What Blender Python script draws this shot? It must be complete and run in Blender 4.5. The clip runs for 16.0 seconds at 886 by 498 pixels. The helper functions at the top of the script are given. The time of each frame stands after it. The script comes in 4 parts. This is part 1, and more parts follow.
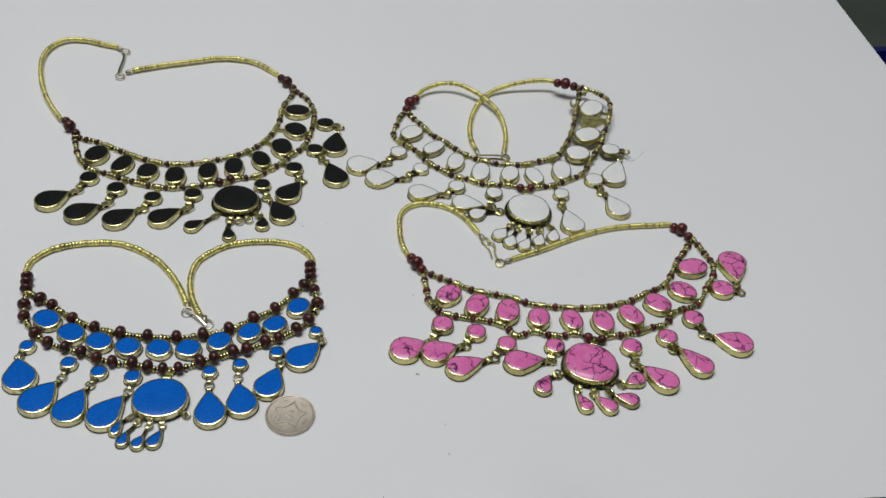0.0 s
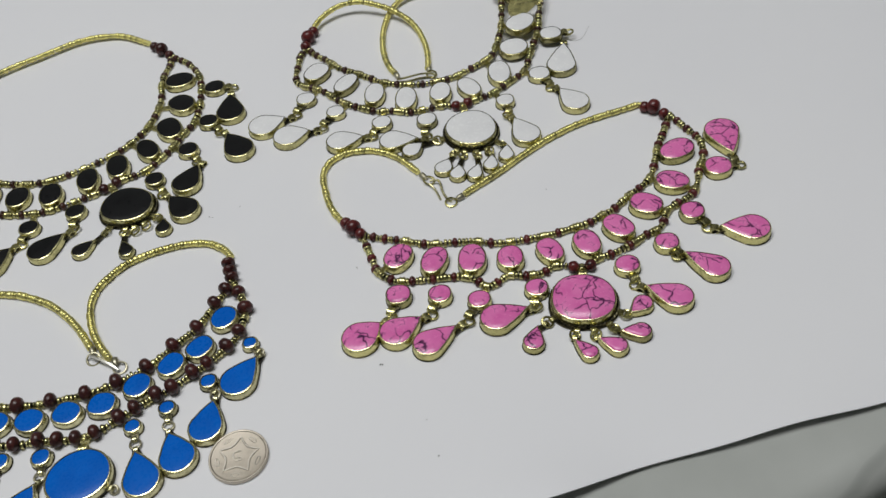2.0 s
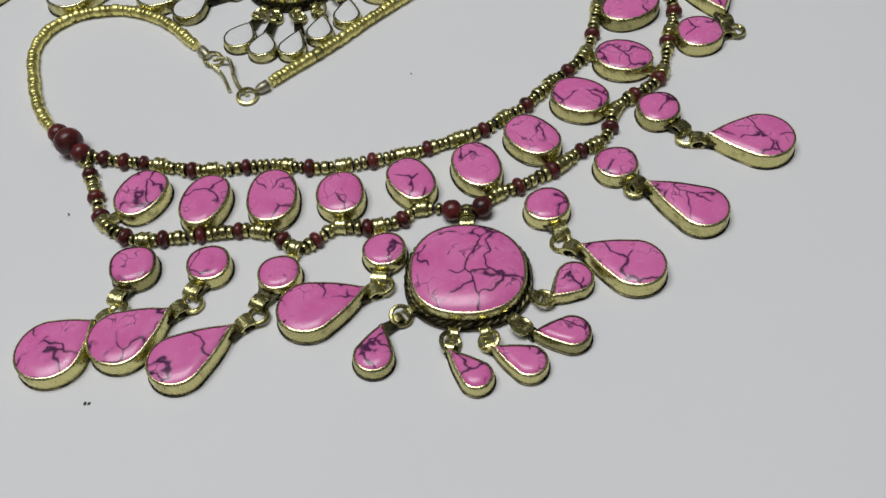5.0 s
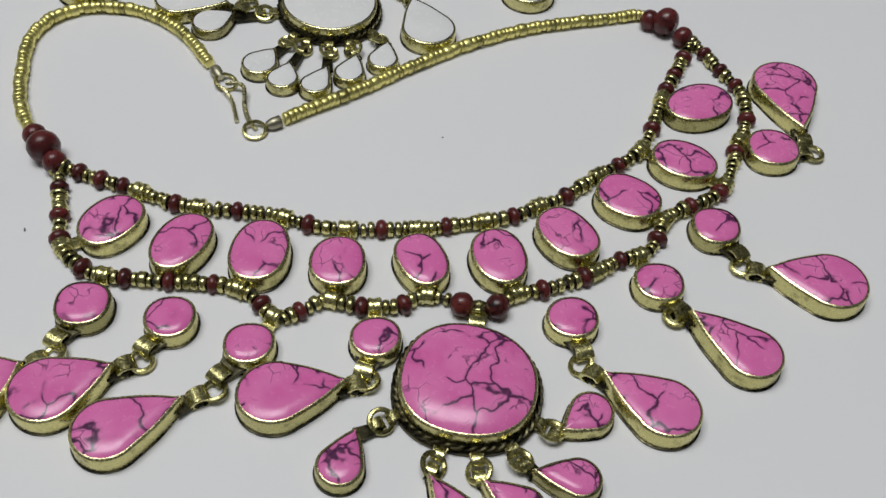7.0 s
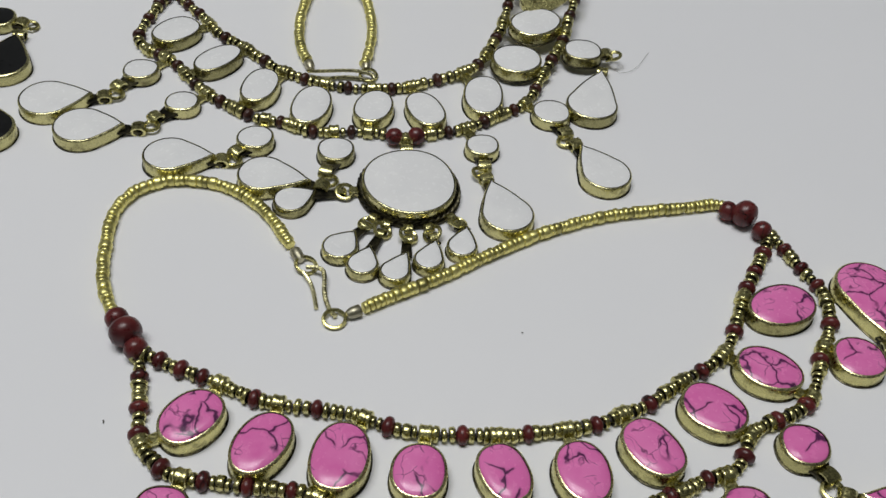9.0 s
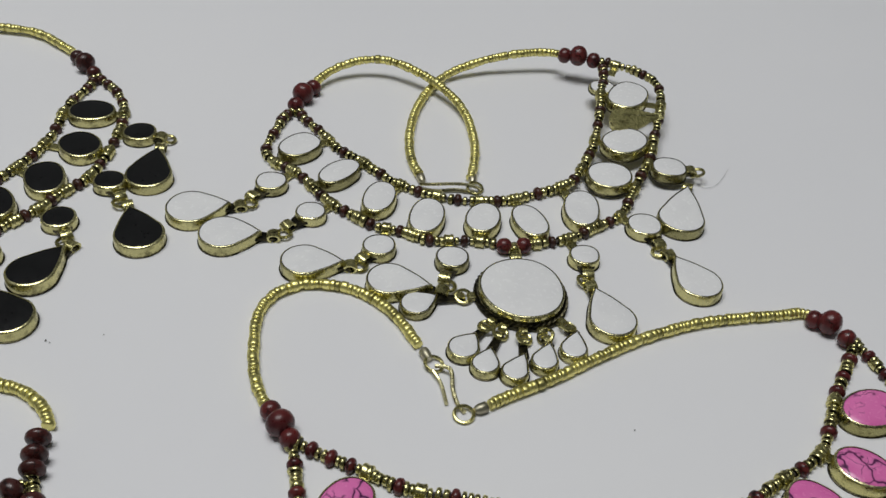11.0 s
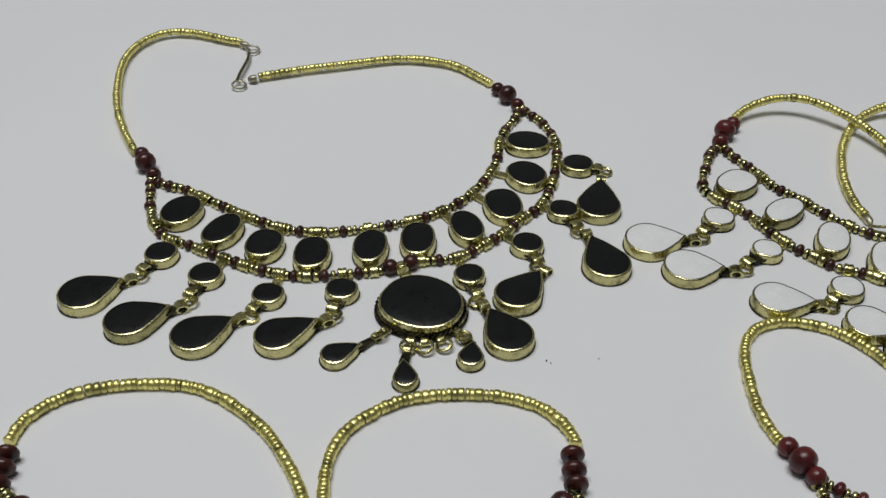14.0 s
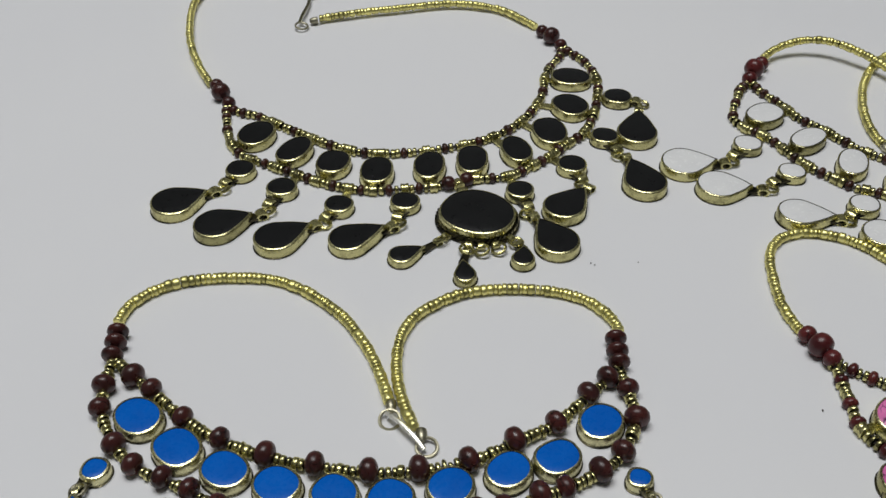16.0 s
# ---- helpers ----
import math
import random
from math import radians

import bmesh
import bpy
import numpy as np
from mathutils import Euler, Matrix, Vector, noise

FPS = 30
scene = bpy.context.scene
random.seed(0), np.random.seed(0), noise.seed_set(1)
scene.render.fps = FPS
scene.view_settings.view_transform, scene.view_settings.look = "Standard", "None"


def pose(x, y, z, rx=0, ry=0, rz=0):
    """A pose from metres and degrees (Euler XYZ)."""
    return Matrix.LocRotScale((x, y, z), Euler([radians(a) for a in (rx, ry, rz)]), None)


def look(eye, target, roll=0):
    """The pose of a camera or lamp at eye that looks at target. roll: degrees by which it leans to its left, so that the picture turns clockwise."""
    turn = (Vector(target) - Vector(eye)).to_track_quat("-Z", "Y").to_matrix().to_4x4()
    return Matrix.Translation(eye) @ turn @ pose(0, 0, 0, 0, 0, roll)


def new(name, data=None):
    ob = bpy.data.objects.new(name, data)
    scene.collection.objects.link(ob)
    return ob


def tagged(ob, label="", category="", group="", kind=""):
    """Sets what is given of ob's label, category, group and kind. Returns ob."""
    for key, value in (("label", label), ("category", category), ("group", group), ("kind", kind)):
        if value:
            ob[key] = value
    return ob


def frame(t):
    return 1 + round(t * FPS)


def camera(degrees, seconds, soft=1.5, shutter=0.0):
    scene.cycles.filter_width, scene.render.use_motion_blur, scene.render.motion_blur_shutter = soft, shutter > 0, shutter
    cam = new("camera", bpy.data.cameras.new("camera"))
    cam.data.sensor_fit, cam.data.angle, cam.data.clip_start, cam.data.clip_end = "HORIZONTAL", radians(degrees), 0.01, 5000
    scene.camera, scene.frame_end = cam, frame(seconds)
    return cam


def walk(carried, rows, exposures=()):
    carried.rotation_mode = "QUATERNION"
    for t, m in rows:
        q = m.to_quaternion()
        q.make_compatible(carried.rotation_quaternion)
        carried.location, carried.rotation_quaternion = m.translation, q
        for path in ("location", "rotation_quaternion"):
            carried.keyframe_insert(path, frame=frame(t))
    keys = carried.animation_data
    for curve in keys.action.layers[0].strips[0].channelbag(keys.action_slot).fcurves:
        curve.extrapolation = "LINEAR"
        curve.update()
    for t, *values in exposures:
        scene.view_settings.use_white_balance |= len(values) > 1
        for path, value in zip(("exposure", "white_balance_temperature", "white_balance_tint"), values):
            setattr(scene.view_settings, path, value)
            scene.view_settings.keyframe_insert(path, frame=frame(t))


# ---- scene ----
cam = camera(49.00, 16.0, soft=1.55)

# seconds, eye, target, roll
PATH = [
    (0, (0.00255, -0.38003, 0.38236), (0.00113, -0.08213, 0.11544), 5.46),
    (0.5, (0.00431, -0.37406, 0.37396), (0.00413, -0.07733, 0.10572), 3.76),
    (1, (0.00764, -0.35277, 0.36056), (0.00994, -0.06589, 0.08182), -0.98),
    (1.5, (0.01698, -0.33363, 0.34755), (0.01780, -0.05520, 0.06037), -4.59),
    (2, (0.02772, -0.29927, 0.32928), (0.02718, -0.02569, 0.03746), -8.82),
    (2.5, (0.04246, -0.26849, 0.30769), (0.04634, 0.00253, 0.01353), -10.32),
    (3, (0.05949, -0.23357, 0.27692), (0.06812, 0.02633, -0.02702), -11.35),
    (3.5, (0.06470, -0.20788, 0.24812), (0.07276, 0.04400, -0.06252), -13.72),
    (4, (0.06695, -0.18478, 0.21732), (0.07277, 0.05584, -0.10216), -15.05),
    (4.2, (0.06587, -0.18009, 0.20976), (0.07556, 0.05900, -0.11077), -13.47),
    (6.3, (0.06525, -0.15076, 0.17062), (0.09155, 0.09913, -0.14061), 3.44),
    (6.5, (0.06614, -0.14708, 0.16881), (0.09272, 0.10421, -0.14126), 4.16),
    (7, (0.06662, -0.13906, 0.16883), (0.09078, 0.11656, -0.13789), 4.80),
    (7.5, (0.06462, -0.13181, 0.17244), (0.08512, 0.13169, -0.12781), 5.07),
    (8, (0.06076, -0.12721, 0.17587), (0.07597, 0.14695, -0.11500), 5.37),
    (8.5, (0.05571, -0.12027, 0.17927), (0.06722, 0.15860, -0.10726), 4.76),
    (8.7, (0.05405, -0.11728, 0.18094), (0.06691, 0.16250, -0.10464), 5.04),
    (10.8, (0.03020, -0.13346, 0.20304), (0.04100, 0.17281, -0.05403), 5.45),
    (11, (0.02428, -0.13476, 0.20436), (0.02615, 0.17139, -0.05306), 4.42),
    (11.5, (0.00873, -0.13674, 0.20440), (-0.00391, 0.17113, -0.05067), 3.15),
    (12, (-0.00569, -0.13831, 0.20435), (-0.03127, 0.16992, -0.04930), 2.35),
    (12.5, (-0.01870, -0.13873, 0.20647), (-0.05398, 0.16727, -0.04871), 1.74),
    (13, (-0.03714, -0.14195, 0.20743), (-0.08034, 0.16436, -0.04616), 1.26),
    (13.5, (-0.05472, -0.14643, 0.20801), (-0.10905, 0.15916, -0.04430), 0.23),
    (14, (-0.06886, -0.15201, 0.20975), (-0.13830, 0.15132, -0.04157), -0.96),
    (14.5, (-0.07400, -0.15980, 0.21004), (-0.14871, 0.14123, -0.04254), -1.19),
    (15, (-0.07619, -0.16829, 0.21078), (-0.15068, 0.12820, -0.04719), -1.35),
    (15.5, (-0.07666, -0.17897, 0.21273), (-0.15198, 0.11714, -0.04542), -1.74),
    (16, (-0.07217, -0.19401, 0.21455), (-0.14792, 0.10179, -0.04384), -1.21),
]
walk(cam, [(t, look(eye, target, roll)) for t, eye, target, roll in PATH],
     exposures=[(0.0, 0.0), (8.7, 0.0), (10.8, -0.10), (13.5, -0.10), (16.0, -0.08)])

# ---- light: one ceiling panel in a closed room, plus a faint added world fill ----
world = bpy.data.worlds.new("world_fill")
scene.world = world
world.use_nodes = True
world.node_tree.nodes["Background"].inputs[0].default_value = (0.80, 0.86, 1.0, 1)
world.node_tree.nodes["Background"].inputs[1].default_value = 0.07


def area_lamp(name, size_x, size_y, watts, colour, m):
    data = bpy.data.lights.new(name, "AREA")
    data.shape, data.size, data.size_y = "RECTANGLE", size_x, size_y
    data.energy, data.color = watts, colour
    ob = new(name, data)
    ob.matrix_world = m
    return ob


area_lamp("ceiling_panel_light", 1.50, 0.85, 36.0, (0.975, 0.985, 0.98), pose(-0.36, 0.13, 2.3))


# ---- materials ----
def material(name):
    mat = bpy.data.materials.new(name)
    mat.use_nodes = True
    nt = mat.node_tree
    return mat, nt, nt.nodes["Principled BSDF"]


def node(nt, kind, **values):
    n = nt.nodes.new(kind)
    for key, value in values.items():
        n.inputs[key].default_value = value
    return n


def ramp(nt, source, stops):
    n = nt.nodes.new("ShaderNodeValToRGB")
    while len(n.color_ramp.elements) < len(stops):
        n.color_ramp.elements.new(0.5)
    for e, (at, c) in zip(n.color_ramp.elements, stops):
        e.position, e.color = at, (*c, 1) if len(c) == 3 else c
    nt.links.new(source, n.inputs[0])
    return n


def own_coords(nt, scale):
    """Coordinates of the object itself, shifted for each object."""
    co = nt.nodes.new("ShaderNodeTexCoord")
    info = nt.nodes.new("ShaderNodeObjectInfo")
    add = nt.nodes.new("ShaderNodeVectorMath")
    add.operation = "MULTIPLY_ADD"
    add.inputs[1].default_value = (scale, scale, scale)
    mul = nt.nodes.new("ShaderNodeMath")
    mul.operation, mul.inputs[1].default_value = "MULTIPLY", 57.0
    nt.links.new(info.outputs["Random"], mul.inputs[0])
    nt.links.new(co.outputs["Object"], add.inputs[0])
    nt.links.new(mul.outputs[0], add.inputs[2])
    return add.outputs[0], info.outputs["Random"]


def bump(nt, bsdf, height, strength, distance):
    b = node(nt, "ShaderNodeBump", Strength=strength, Distance=distance)
    nt.links.new(height, b.inputs["Height"])
    nt.links.new(b.outputs[0], bsdf.inputs["Normal"])


def mixed(nt, factor, a, b):
    m = nt.nodes.new("ShaderNodeMix")
    m.data_type = "RGBA"
    for at, v in ((0, factor), (6, a), (7, b)):
        if isinstance(v, (tuple, float, int)):
            m.inputs[at].default_value = v
        else:
            nt.links.new(v, m.inputs[at])
    return m.outputs[2]


def brass(name, colour, tarnish, dark, rough):
    mat, nt, b = material(name)
    co, rnd = own_coords(nt, 1.0)
    coarse = node(nt, "ShaderNodeTexNoise", Scale=230.0, Detail=6.0, Roughness=0.7)
    fine = node(nt, "ShaderNodeTexNoise", Scale=1900.0, Detail=3.0)
    for n in (coarse, fine):
        nt.links.new(co, n.inputs["Vector"])
    mask = ramp(nt, coarse.outputs[0], [(dark - 0.09, (0, 0, 0)), (dark + 0.12, (1, 1, 1))])
    lighter = tuple(min(1.0, c * 1.18) for c in colour)
    duller = tuple(c * 0.55 for c in colour)
    tone = ramp(nt, rnd, [(0.0, duller), (0.25, colour), (1.0, lighter)]).outputs[0]
    nt.links.new(mixed(nt, mask.outputs[0], (*tarnish, 1), tone), b.inputs["Base Color"])
    b.inputs["Metallic"].default_value = 1.0
    r = ramp(nt, fine.outputs[0], [(0.3, (rough - 0.08,) * 3), (0.7, (rough + 0.14,) * 3)])
    nt.links.new(r.outputs[0], b.inputs["Roughness"])
    bump(nt, b, fine.outputs[0], 0.14, 0.0003)
    return mat


def stone(name, colour, second, rough, veins=None, vein_scale=150.0, shine=0.5):
    mat, nt, b = material(name)
    co, rnd = own_coords(nt, 1.0)
    cloud = node(nt, "ShaderNodeTexNoise", Scale=130.0, Detail=3.0)
    nt.links.new(co, cloud.inputs["Vector"])
    soft = ramp(nt, cloud.outputs[0], [(0.35, (0, 0, 0)), (0.7, (1, 1, 1))])
    tone = mixed(nt, soft.outputs[0], (*colour, 1), (*second, 1))
    # no two stones are quite of one tone
    own = ramp(nt, rnd, [(0.0, (0, 0, 0)), (1.0, (0.25,) * 3)])
    tone = mixed(nt, own.outputs[0], tone, (*[min(0.92, c * 1.12 + 0.004) for c in second], 1))
    if veins:
        bend = node(nt, "ShaderNodeTexNoise", Scale=150.0, Detail=2.5, Roughness=0.5)
        nt.links.new(co, bend.inputs["Vector"])
        shift = nt.nodes.new("ShaderNodeVectorMath")
        shift.operation = "MULTIPLY_ADD"
        shift.inputs[1].default_value = (0.009, 0.009, 0.009)
        nt.links.new(bend.outputs["Color"], shift.inputs[0])
        nt.links.new(co, shift.inputs[2])
        cells = node(nt, "ShaderNodeTexVoronoi", Scale=vein_scale, Randomness=1.0)
        cells.feature = "DISTANCE_TO_EDGE"
        nt.links.new(shift.outputs[0], cells.inputs["Vector"])
        line = ramp(nt, cells.outputs["Distance"], [(0.0, (1, 1, 1)), (0.016, (0.9, 0.9, 0.9)), (0.04, (0.16, 0.16, 0.16)), (0.10, (0, 0, 0))])
        gate = node(nt, "ShaderNodeTexNoise", Scale=95.0, Detail=1.0)
        nt.links.new(co, gate.inputs["Vector"])
        on = ramp(nt, gate.outputs[0], [(0.465, (0, 0, 0)), (0.51, (1, 1, 1))])
        both = nt.nodes.new("ShaderNodeMath")
        both.operation = "MULTIPLY"
        nt.links.new(line.outputs[0], both.inputs[0])
        nt.links.new(on.outputs[0], both.inputs[1])
        tone = mixed(nt, both.outputs[0], tone, (*veins, 1))
        hair = node(nt, "ShaderNodeTexVoronoi", Scale=vein_scale * 2.3, Randomness=1.0)
        hair.feature = "DISTANCE_TO_EDGE"
        nt.links.new(shift.outputs[0], hair.inputs["Vector"])
        thin = ramp(nt, hair.outputs["Distance"], [(0.0, (0.85, 0.85, 0.85)), (0.045, (0, 0, 0))])
        some = ramp(nt, cloud.outputs[0], [(0.54, (0, 0, 0)), (0.61, (1, 1, 1))])
        few = nt.nodes.new("ShaderNodeMath")
        few.operation = "MULTIPLY"
        nt.links.new(thin.outputs[0], few.inputs[0])
        nt.links.new(some.outputs[0], few.inputs[1])
        tone = mixed(nt, few.outputs[0], tone, (*veins, 1))
    nt.links.new(tone, b.inputs["Base Color"])
    b.inputs["Specular IOR Level"].default_value = shine
    fine = node(nt, "ShaderNodeTexNoise", Scale=700.0, Detail=3.0)
    nt.links.new(co, fine.inputs["Vector"])
    r = ramp(nt, fine.outputs[0], [(0.3, (rough - 0.05,) * 3), (0.75, (rough + 0.1,) * 3)])
    nt.links.new(r.outputs[0], b.inputs["Roughness"])
    bump(nt, b, fine.outputs[0], 0.025, 0.0003)
    return mat


BRASS = brass("aged_brass", (0.60, 0.555, 0.245), (0.09, 0.078, 0.03), 0.35, 0.24)
BRASS_RIM = brass("rubbed_rim_brass", (0.74, 0.69, 0.37), (0.36, 0.32, 0.14), 0.34, 0.25)
BRASS_BEAD = brass("rubbed_brass", (0.62, 0.575, 0.265), (0.07, 0.06, 0.024), 0.36, 0.24)
BRASS_LIGHT = brass("light_brass", (0.58, 0.54, 0.26), (0.08, 0.07, 0.03), 0.37, 0.25)
BRASS_PALE = brass("pale_brass", (0.64, 0.60, 0.35), (0.12, 0.105, 0.05), 0.38, 0.26)
BRASS_DULL = brass("darkened_brass", (0.36, 0.32, 0.15), (0.04, 0.035, 0.02), 0.46, 0.27)
# blackened metal; also carries contact shade for tongues, setting feet and bead ends
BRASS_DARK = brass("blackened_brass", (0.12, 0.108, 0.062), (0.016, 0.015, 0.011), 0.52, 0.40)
CORD_BRASS = brass("bright_brass", (0.78, 0.72, 0.28), (0.50, 0.45, 0.16), 0.34, 0.38)
STEEL = brass("dull_nickel", (0.52, 0.49, 0.36), (0.24, 0.22, 0.15), 0.40, 0.42)
SILVER = brass("bare_wire", (0.80, 0.78, 0.70), (0.50, 0.48, 0.42), 0.36, 0.30)
COIN = brass("worn_coin_nickel", (0.60, 0.54, 0.455), (0.48, 0.43, 0.355), 0.42, 0.42)
COIN_RELIEF = brass("rubbed_coin_nickel", (0.68, 0.635, 0.565), (0.56, 0.52, 0.46), 0.40, 0.36)
PINK = stone("pink_veined_stone", (0.75, 0.15, 0.435), (0.84, 0.235, 0.525), 0.22, (0.075, 0.018, 0.07), 105.0)
BLACK = stone("black_onyx", (0.0035, 0.0036, 0.0042), (0.006, 0.0062, 0.007), 0.32, shine=0.38)
BLUE = stone("blue_stone", (0.001, 0.112, 0.53), (0.001, 0.132, 0.59), 0.27, shine=0.18)
WHITE = stone("white_stone", (0.82, 0.82, 0.83), (0.88, 0.88, 0.88), 0.22)
WOOD = stone("dark_red_wood", (0.052, 0.008, 0.010), (0.155, 0.023, 0.022), 0.30, (0.012, 0.003, 0.003), 190.0)
WOOD_BROWN = stone("brown_wood", (0.026, 0.010, 0.007), (0.085, 0.026, 0.017), 0.32, (0.010, 0.004, 0.003), 260.0)
WOOD_DARK = stone("dark_brown_wood", (0.028, 0.009, 0.008), (0.085, 0.018, 0.015), 0.30, (0.012, 0.004, 0.004), 260.0)


def surface(name, a, b_, scale, rough, fine_scale=900.0, relief=0.1, streaks=None):
    mat, nt, b = material(name)
    co = nt.nodes.new("ShaderNodeTexCoord").outputs["Object"]
    big = node(nt, "ShaderNodeTexNoise", Scale=scale, Detail=4.0)
    fine = node(nt, "ShaderNodeTexNoise", Scale=fine_scale, Detail=4.0, Roughness=0.7)
    for n in (big, fine):
        nt.links.new(co, n.inputs["Vector"])
    tone = mixed(nt, ramp(nt, big.outputs[0], [(0.3, (0, 0, 0)), (0.7, (1, 1, 1))]).outputs[0], (*a, 1), (*b_, 1))
    if streaks:
        wave = node(nt, "ShaderNodeTexWave", Scale=5.0, Distortion=9.0, Detail=4.0)
        wave.inputs["Detail Scale"].default_value = 0.8
        wave.bands_direction = "Y"
        nt.links.new(co, wave.inputs["Vector"])
        thin = ramp(nt, wave.outputs["Fac"], [(0.0, (0.5,) * 3), (0.02, (0, 0, 0))])
        tone = mixed(nt, thin.outputs[0], tone, (*streaks, 1))
    nt.links.new(tone, b.inputs["Base Color"])
    b.inputs["Roughness"].default_value = rough
    bump(nt, b, fine.outputs[0], relief, 0.0002)
    return mat


PAPER = surface("white_paper", (0.81, 0.81, 0.836), (0.84, 0.838, 0.858), 5.0, 0.62, 1500.0, 0.10)
TABLE = surface("grey_table_top", (0.38, 0.395, 0.37), (0.48, 0.495, 0.47), 14.0, 0.35, 800.0, 0.08, (0.30, 0.31, 0.295))
FLOOR = surface("dark_floor", (0.12, 0.14, 0.118), (0.16, 0.18, 0.155), 4.0, 0.45, 200.0, 0.1)
WALL = surface("painted_wall", (0.36, 0.365, 0.36), (0.40, 0.40, 0.395), 2.0, 0.7, 150.0, 0.1)
CEILING = surface("painted_ceiling", (0.80, 0.80, 0.80), (0.84, 0.84, 0.84), 2.0, 0.8, 150.0, 0.1)
PLASTIC = surface("navy_plastic", (0.006, 0.012, 0.16), (0.008, 0.016, 0.20), 3.0, 0.35, 300.0, 0.05)
CRUMB = surface("dark_crumb", (0.05, 0.045, 0.04), (0.09, 0.08, 0.07), 60.0, 0.8)


# ---- mesh helpers ----
MM = 0.001


def finish(name, bm, mat, smooth=True, sharp=38):
    me = bpy.data.meshes.new(name)
    bmesh.ops.recalc_face_normals(bm, faces=bm.faces[:])
    bm.to_mesh(me)
    bm.free()
    me.materials.append(mat)
    if smooth:
        me.polygons.foreach_set("use_smooth", [True] * len(me.polygons))
        me.set_sharp_from_angle(angle=radians(sharp))
    return me


def part(name, mesh, parent, m, label=""):
    """A mesh under its thing or part; m is its pose in the parent's own space."""
    ob = new(name, mesh)
    ob.parent = parent
    ob.matrix_basis = m
    if label:
        ob["label"] = label
    return ob


def rings_mesh(bm, rings, closed=True, caps=(False, False)):
    """Skins lists of points of equal length."""
    vs = [[bm.verts.new(p) for p in ring] for ring in rings]
    n = len(vs[0])
    for a, b in zip(vs, vs[1:]):
        for i in range(n if closed else n - 1):
            j = (i + 1) % n
            bm.faces.new((a[i], a[j], b[j], b[i]))
    if caps[0]:
        bm.faces.new(vs[0][::-1])
    if caps[1]:
        bm.faces.new(vs[-1])
    return vs


def lathe(profile, steps):
    """Points (along x, radius) turned round the x axis."""
    bm = bmesh.new()
    rings = [[(x, r * math.cos(2 * math.pi * k / steps), r * math.sin(2 * math.pi * k / steps)) for k in range(steps)]
             for x, r in profile]
    rings_mesh(bm, rings, caps=(True, True))
    return bm


def tube(bm, points, radius, steps=8, closed=False):
    """A round wire along points."""
    rings, count = [], len(points)
    for i, p in enumerate(points):
        a = points[(i - 1) % count] if closed or i else points[0]
        b = points[(i + 1) % count] if closed or i < count - 1 else points[-1]
        t = (Vector(b) - Vector(a)).normalized()
        side = t.cross(Vector((0, 0, 1)))
        side = side.normalized() if side.length > 1e-6 else Vector((1, 0, 0))
        up = side.cross(t)
        rings.append([Vector(p) + radius * (math.cos(2 * math.pi * k / steps) * side + math.sin(2 * math.pi * k / steps) * up)
                      for k in range(steps)])
    if closed:
        rings.append(rings[0])
        rings_mesh(bm, rings)
        bmesh.ops.remove_doubles(bm, verts=bm.verts[:], dist=1e-7)
    else:
        rings_mesh(bm, rings, caps=(True, True))


def smooth_path(points):
    """A curve through the given points (x, y, z), cut into short steps. Returns points and the length along."""
    p = [Vector(q) for q in points]
    out = []
    for i in range(len(p) - 1):
        a, b, c, d = p[max(i - 1, 0)], p[i], p[i + 1], p[min(i + 2, len(p) - 1)]
        for k in range(8):
            t = k / 8
            out.append(0.5 * (2 * b + (c - a) * t + (2 * a - 5 * b + 4 * c - d) * t * t + (3 * b - a - 3 * c + d) * t ** 3))
    out.append(p[-1])
    # a few rounds of smoothing take out the unevenness of a hand-laid line
    for _ in range(6):
        out = [out[0]] + [(out[i - 1] + 2 * out[i] + out[i + 1]) / 4 for i in range(1, len(out) - 1)] + [out[-1]]
    length = [0.0]
    for a, b in zip(out, out[1:]):
        length.append(length[-1] + (b - a).length)
    return out, length


def on_path(path, s):
    pts, length = path
    s = min(max(s, 0.0), length[-1])
    lo, hi = 0, len(length) - 1
    while hi - lo > 1:
        mid = (lo + hi) // 2
        lo, hi = (mid, hi) if length[mid] <= s else (lo, mid)
    span = length[hi] - length[lo] or 1.0
    return pts[lo].lerp(pts[hi], (s - length[lo]) / span), (pts[hi] - pts[lo]).normalized()


def nearest_on(path, x, y):
    return min(zip(path[0], path[1]), key=lambda q: (q[0].x - x) ** 2 + (q[0].y - y) ** 2)[1]


def along(p, t, roll=0.0):
    """The pose at p (in mm) whose x axis points along t."""
    x = t.normalized()
    y = Vector((0, 0, 1)).cross(x).normalized()
    z = x.cross(y)
    m = Matrix((x, y, z)).transposed().to_4x4()
    return Matrix.Translation(p * MM) @ m @ Matrix.Rotation(roll, 4, "X")


# ---- the setting ----
def setting_object(name, bm, mat, label, category, smooth=False):
    ob = new(name, finish(name, bm, mat, smooth))
    return tagged(ob, label, category, kind="structure")


def box_bm(x0, y0, z0, x1, y1, z1):
    bm = bmesh.new()
    bmesh.ops.create_cube(bm, size=1.0)
    for v in bm.verts:
        v.co = Vector(((x0, x1)[v.co.x > 0], (y0, y1)[v.co.y > 0], (z0, z1)[v.co.z > 0]))
    return bm


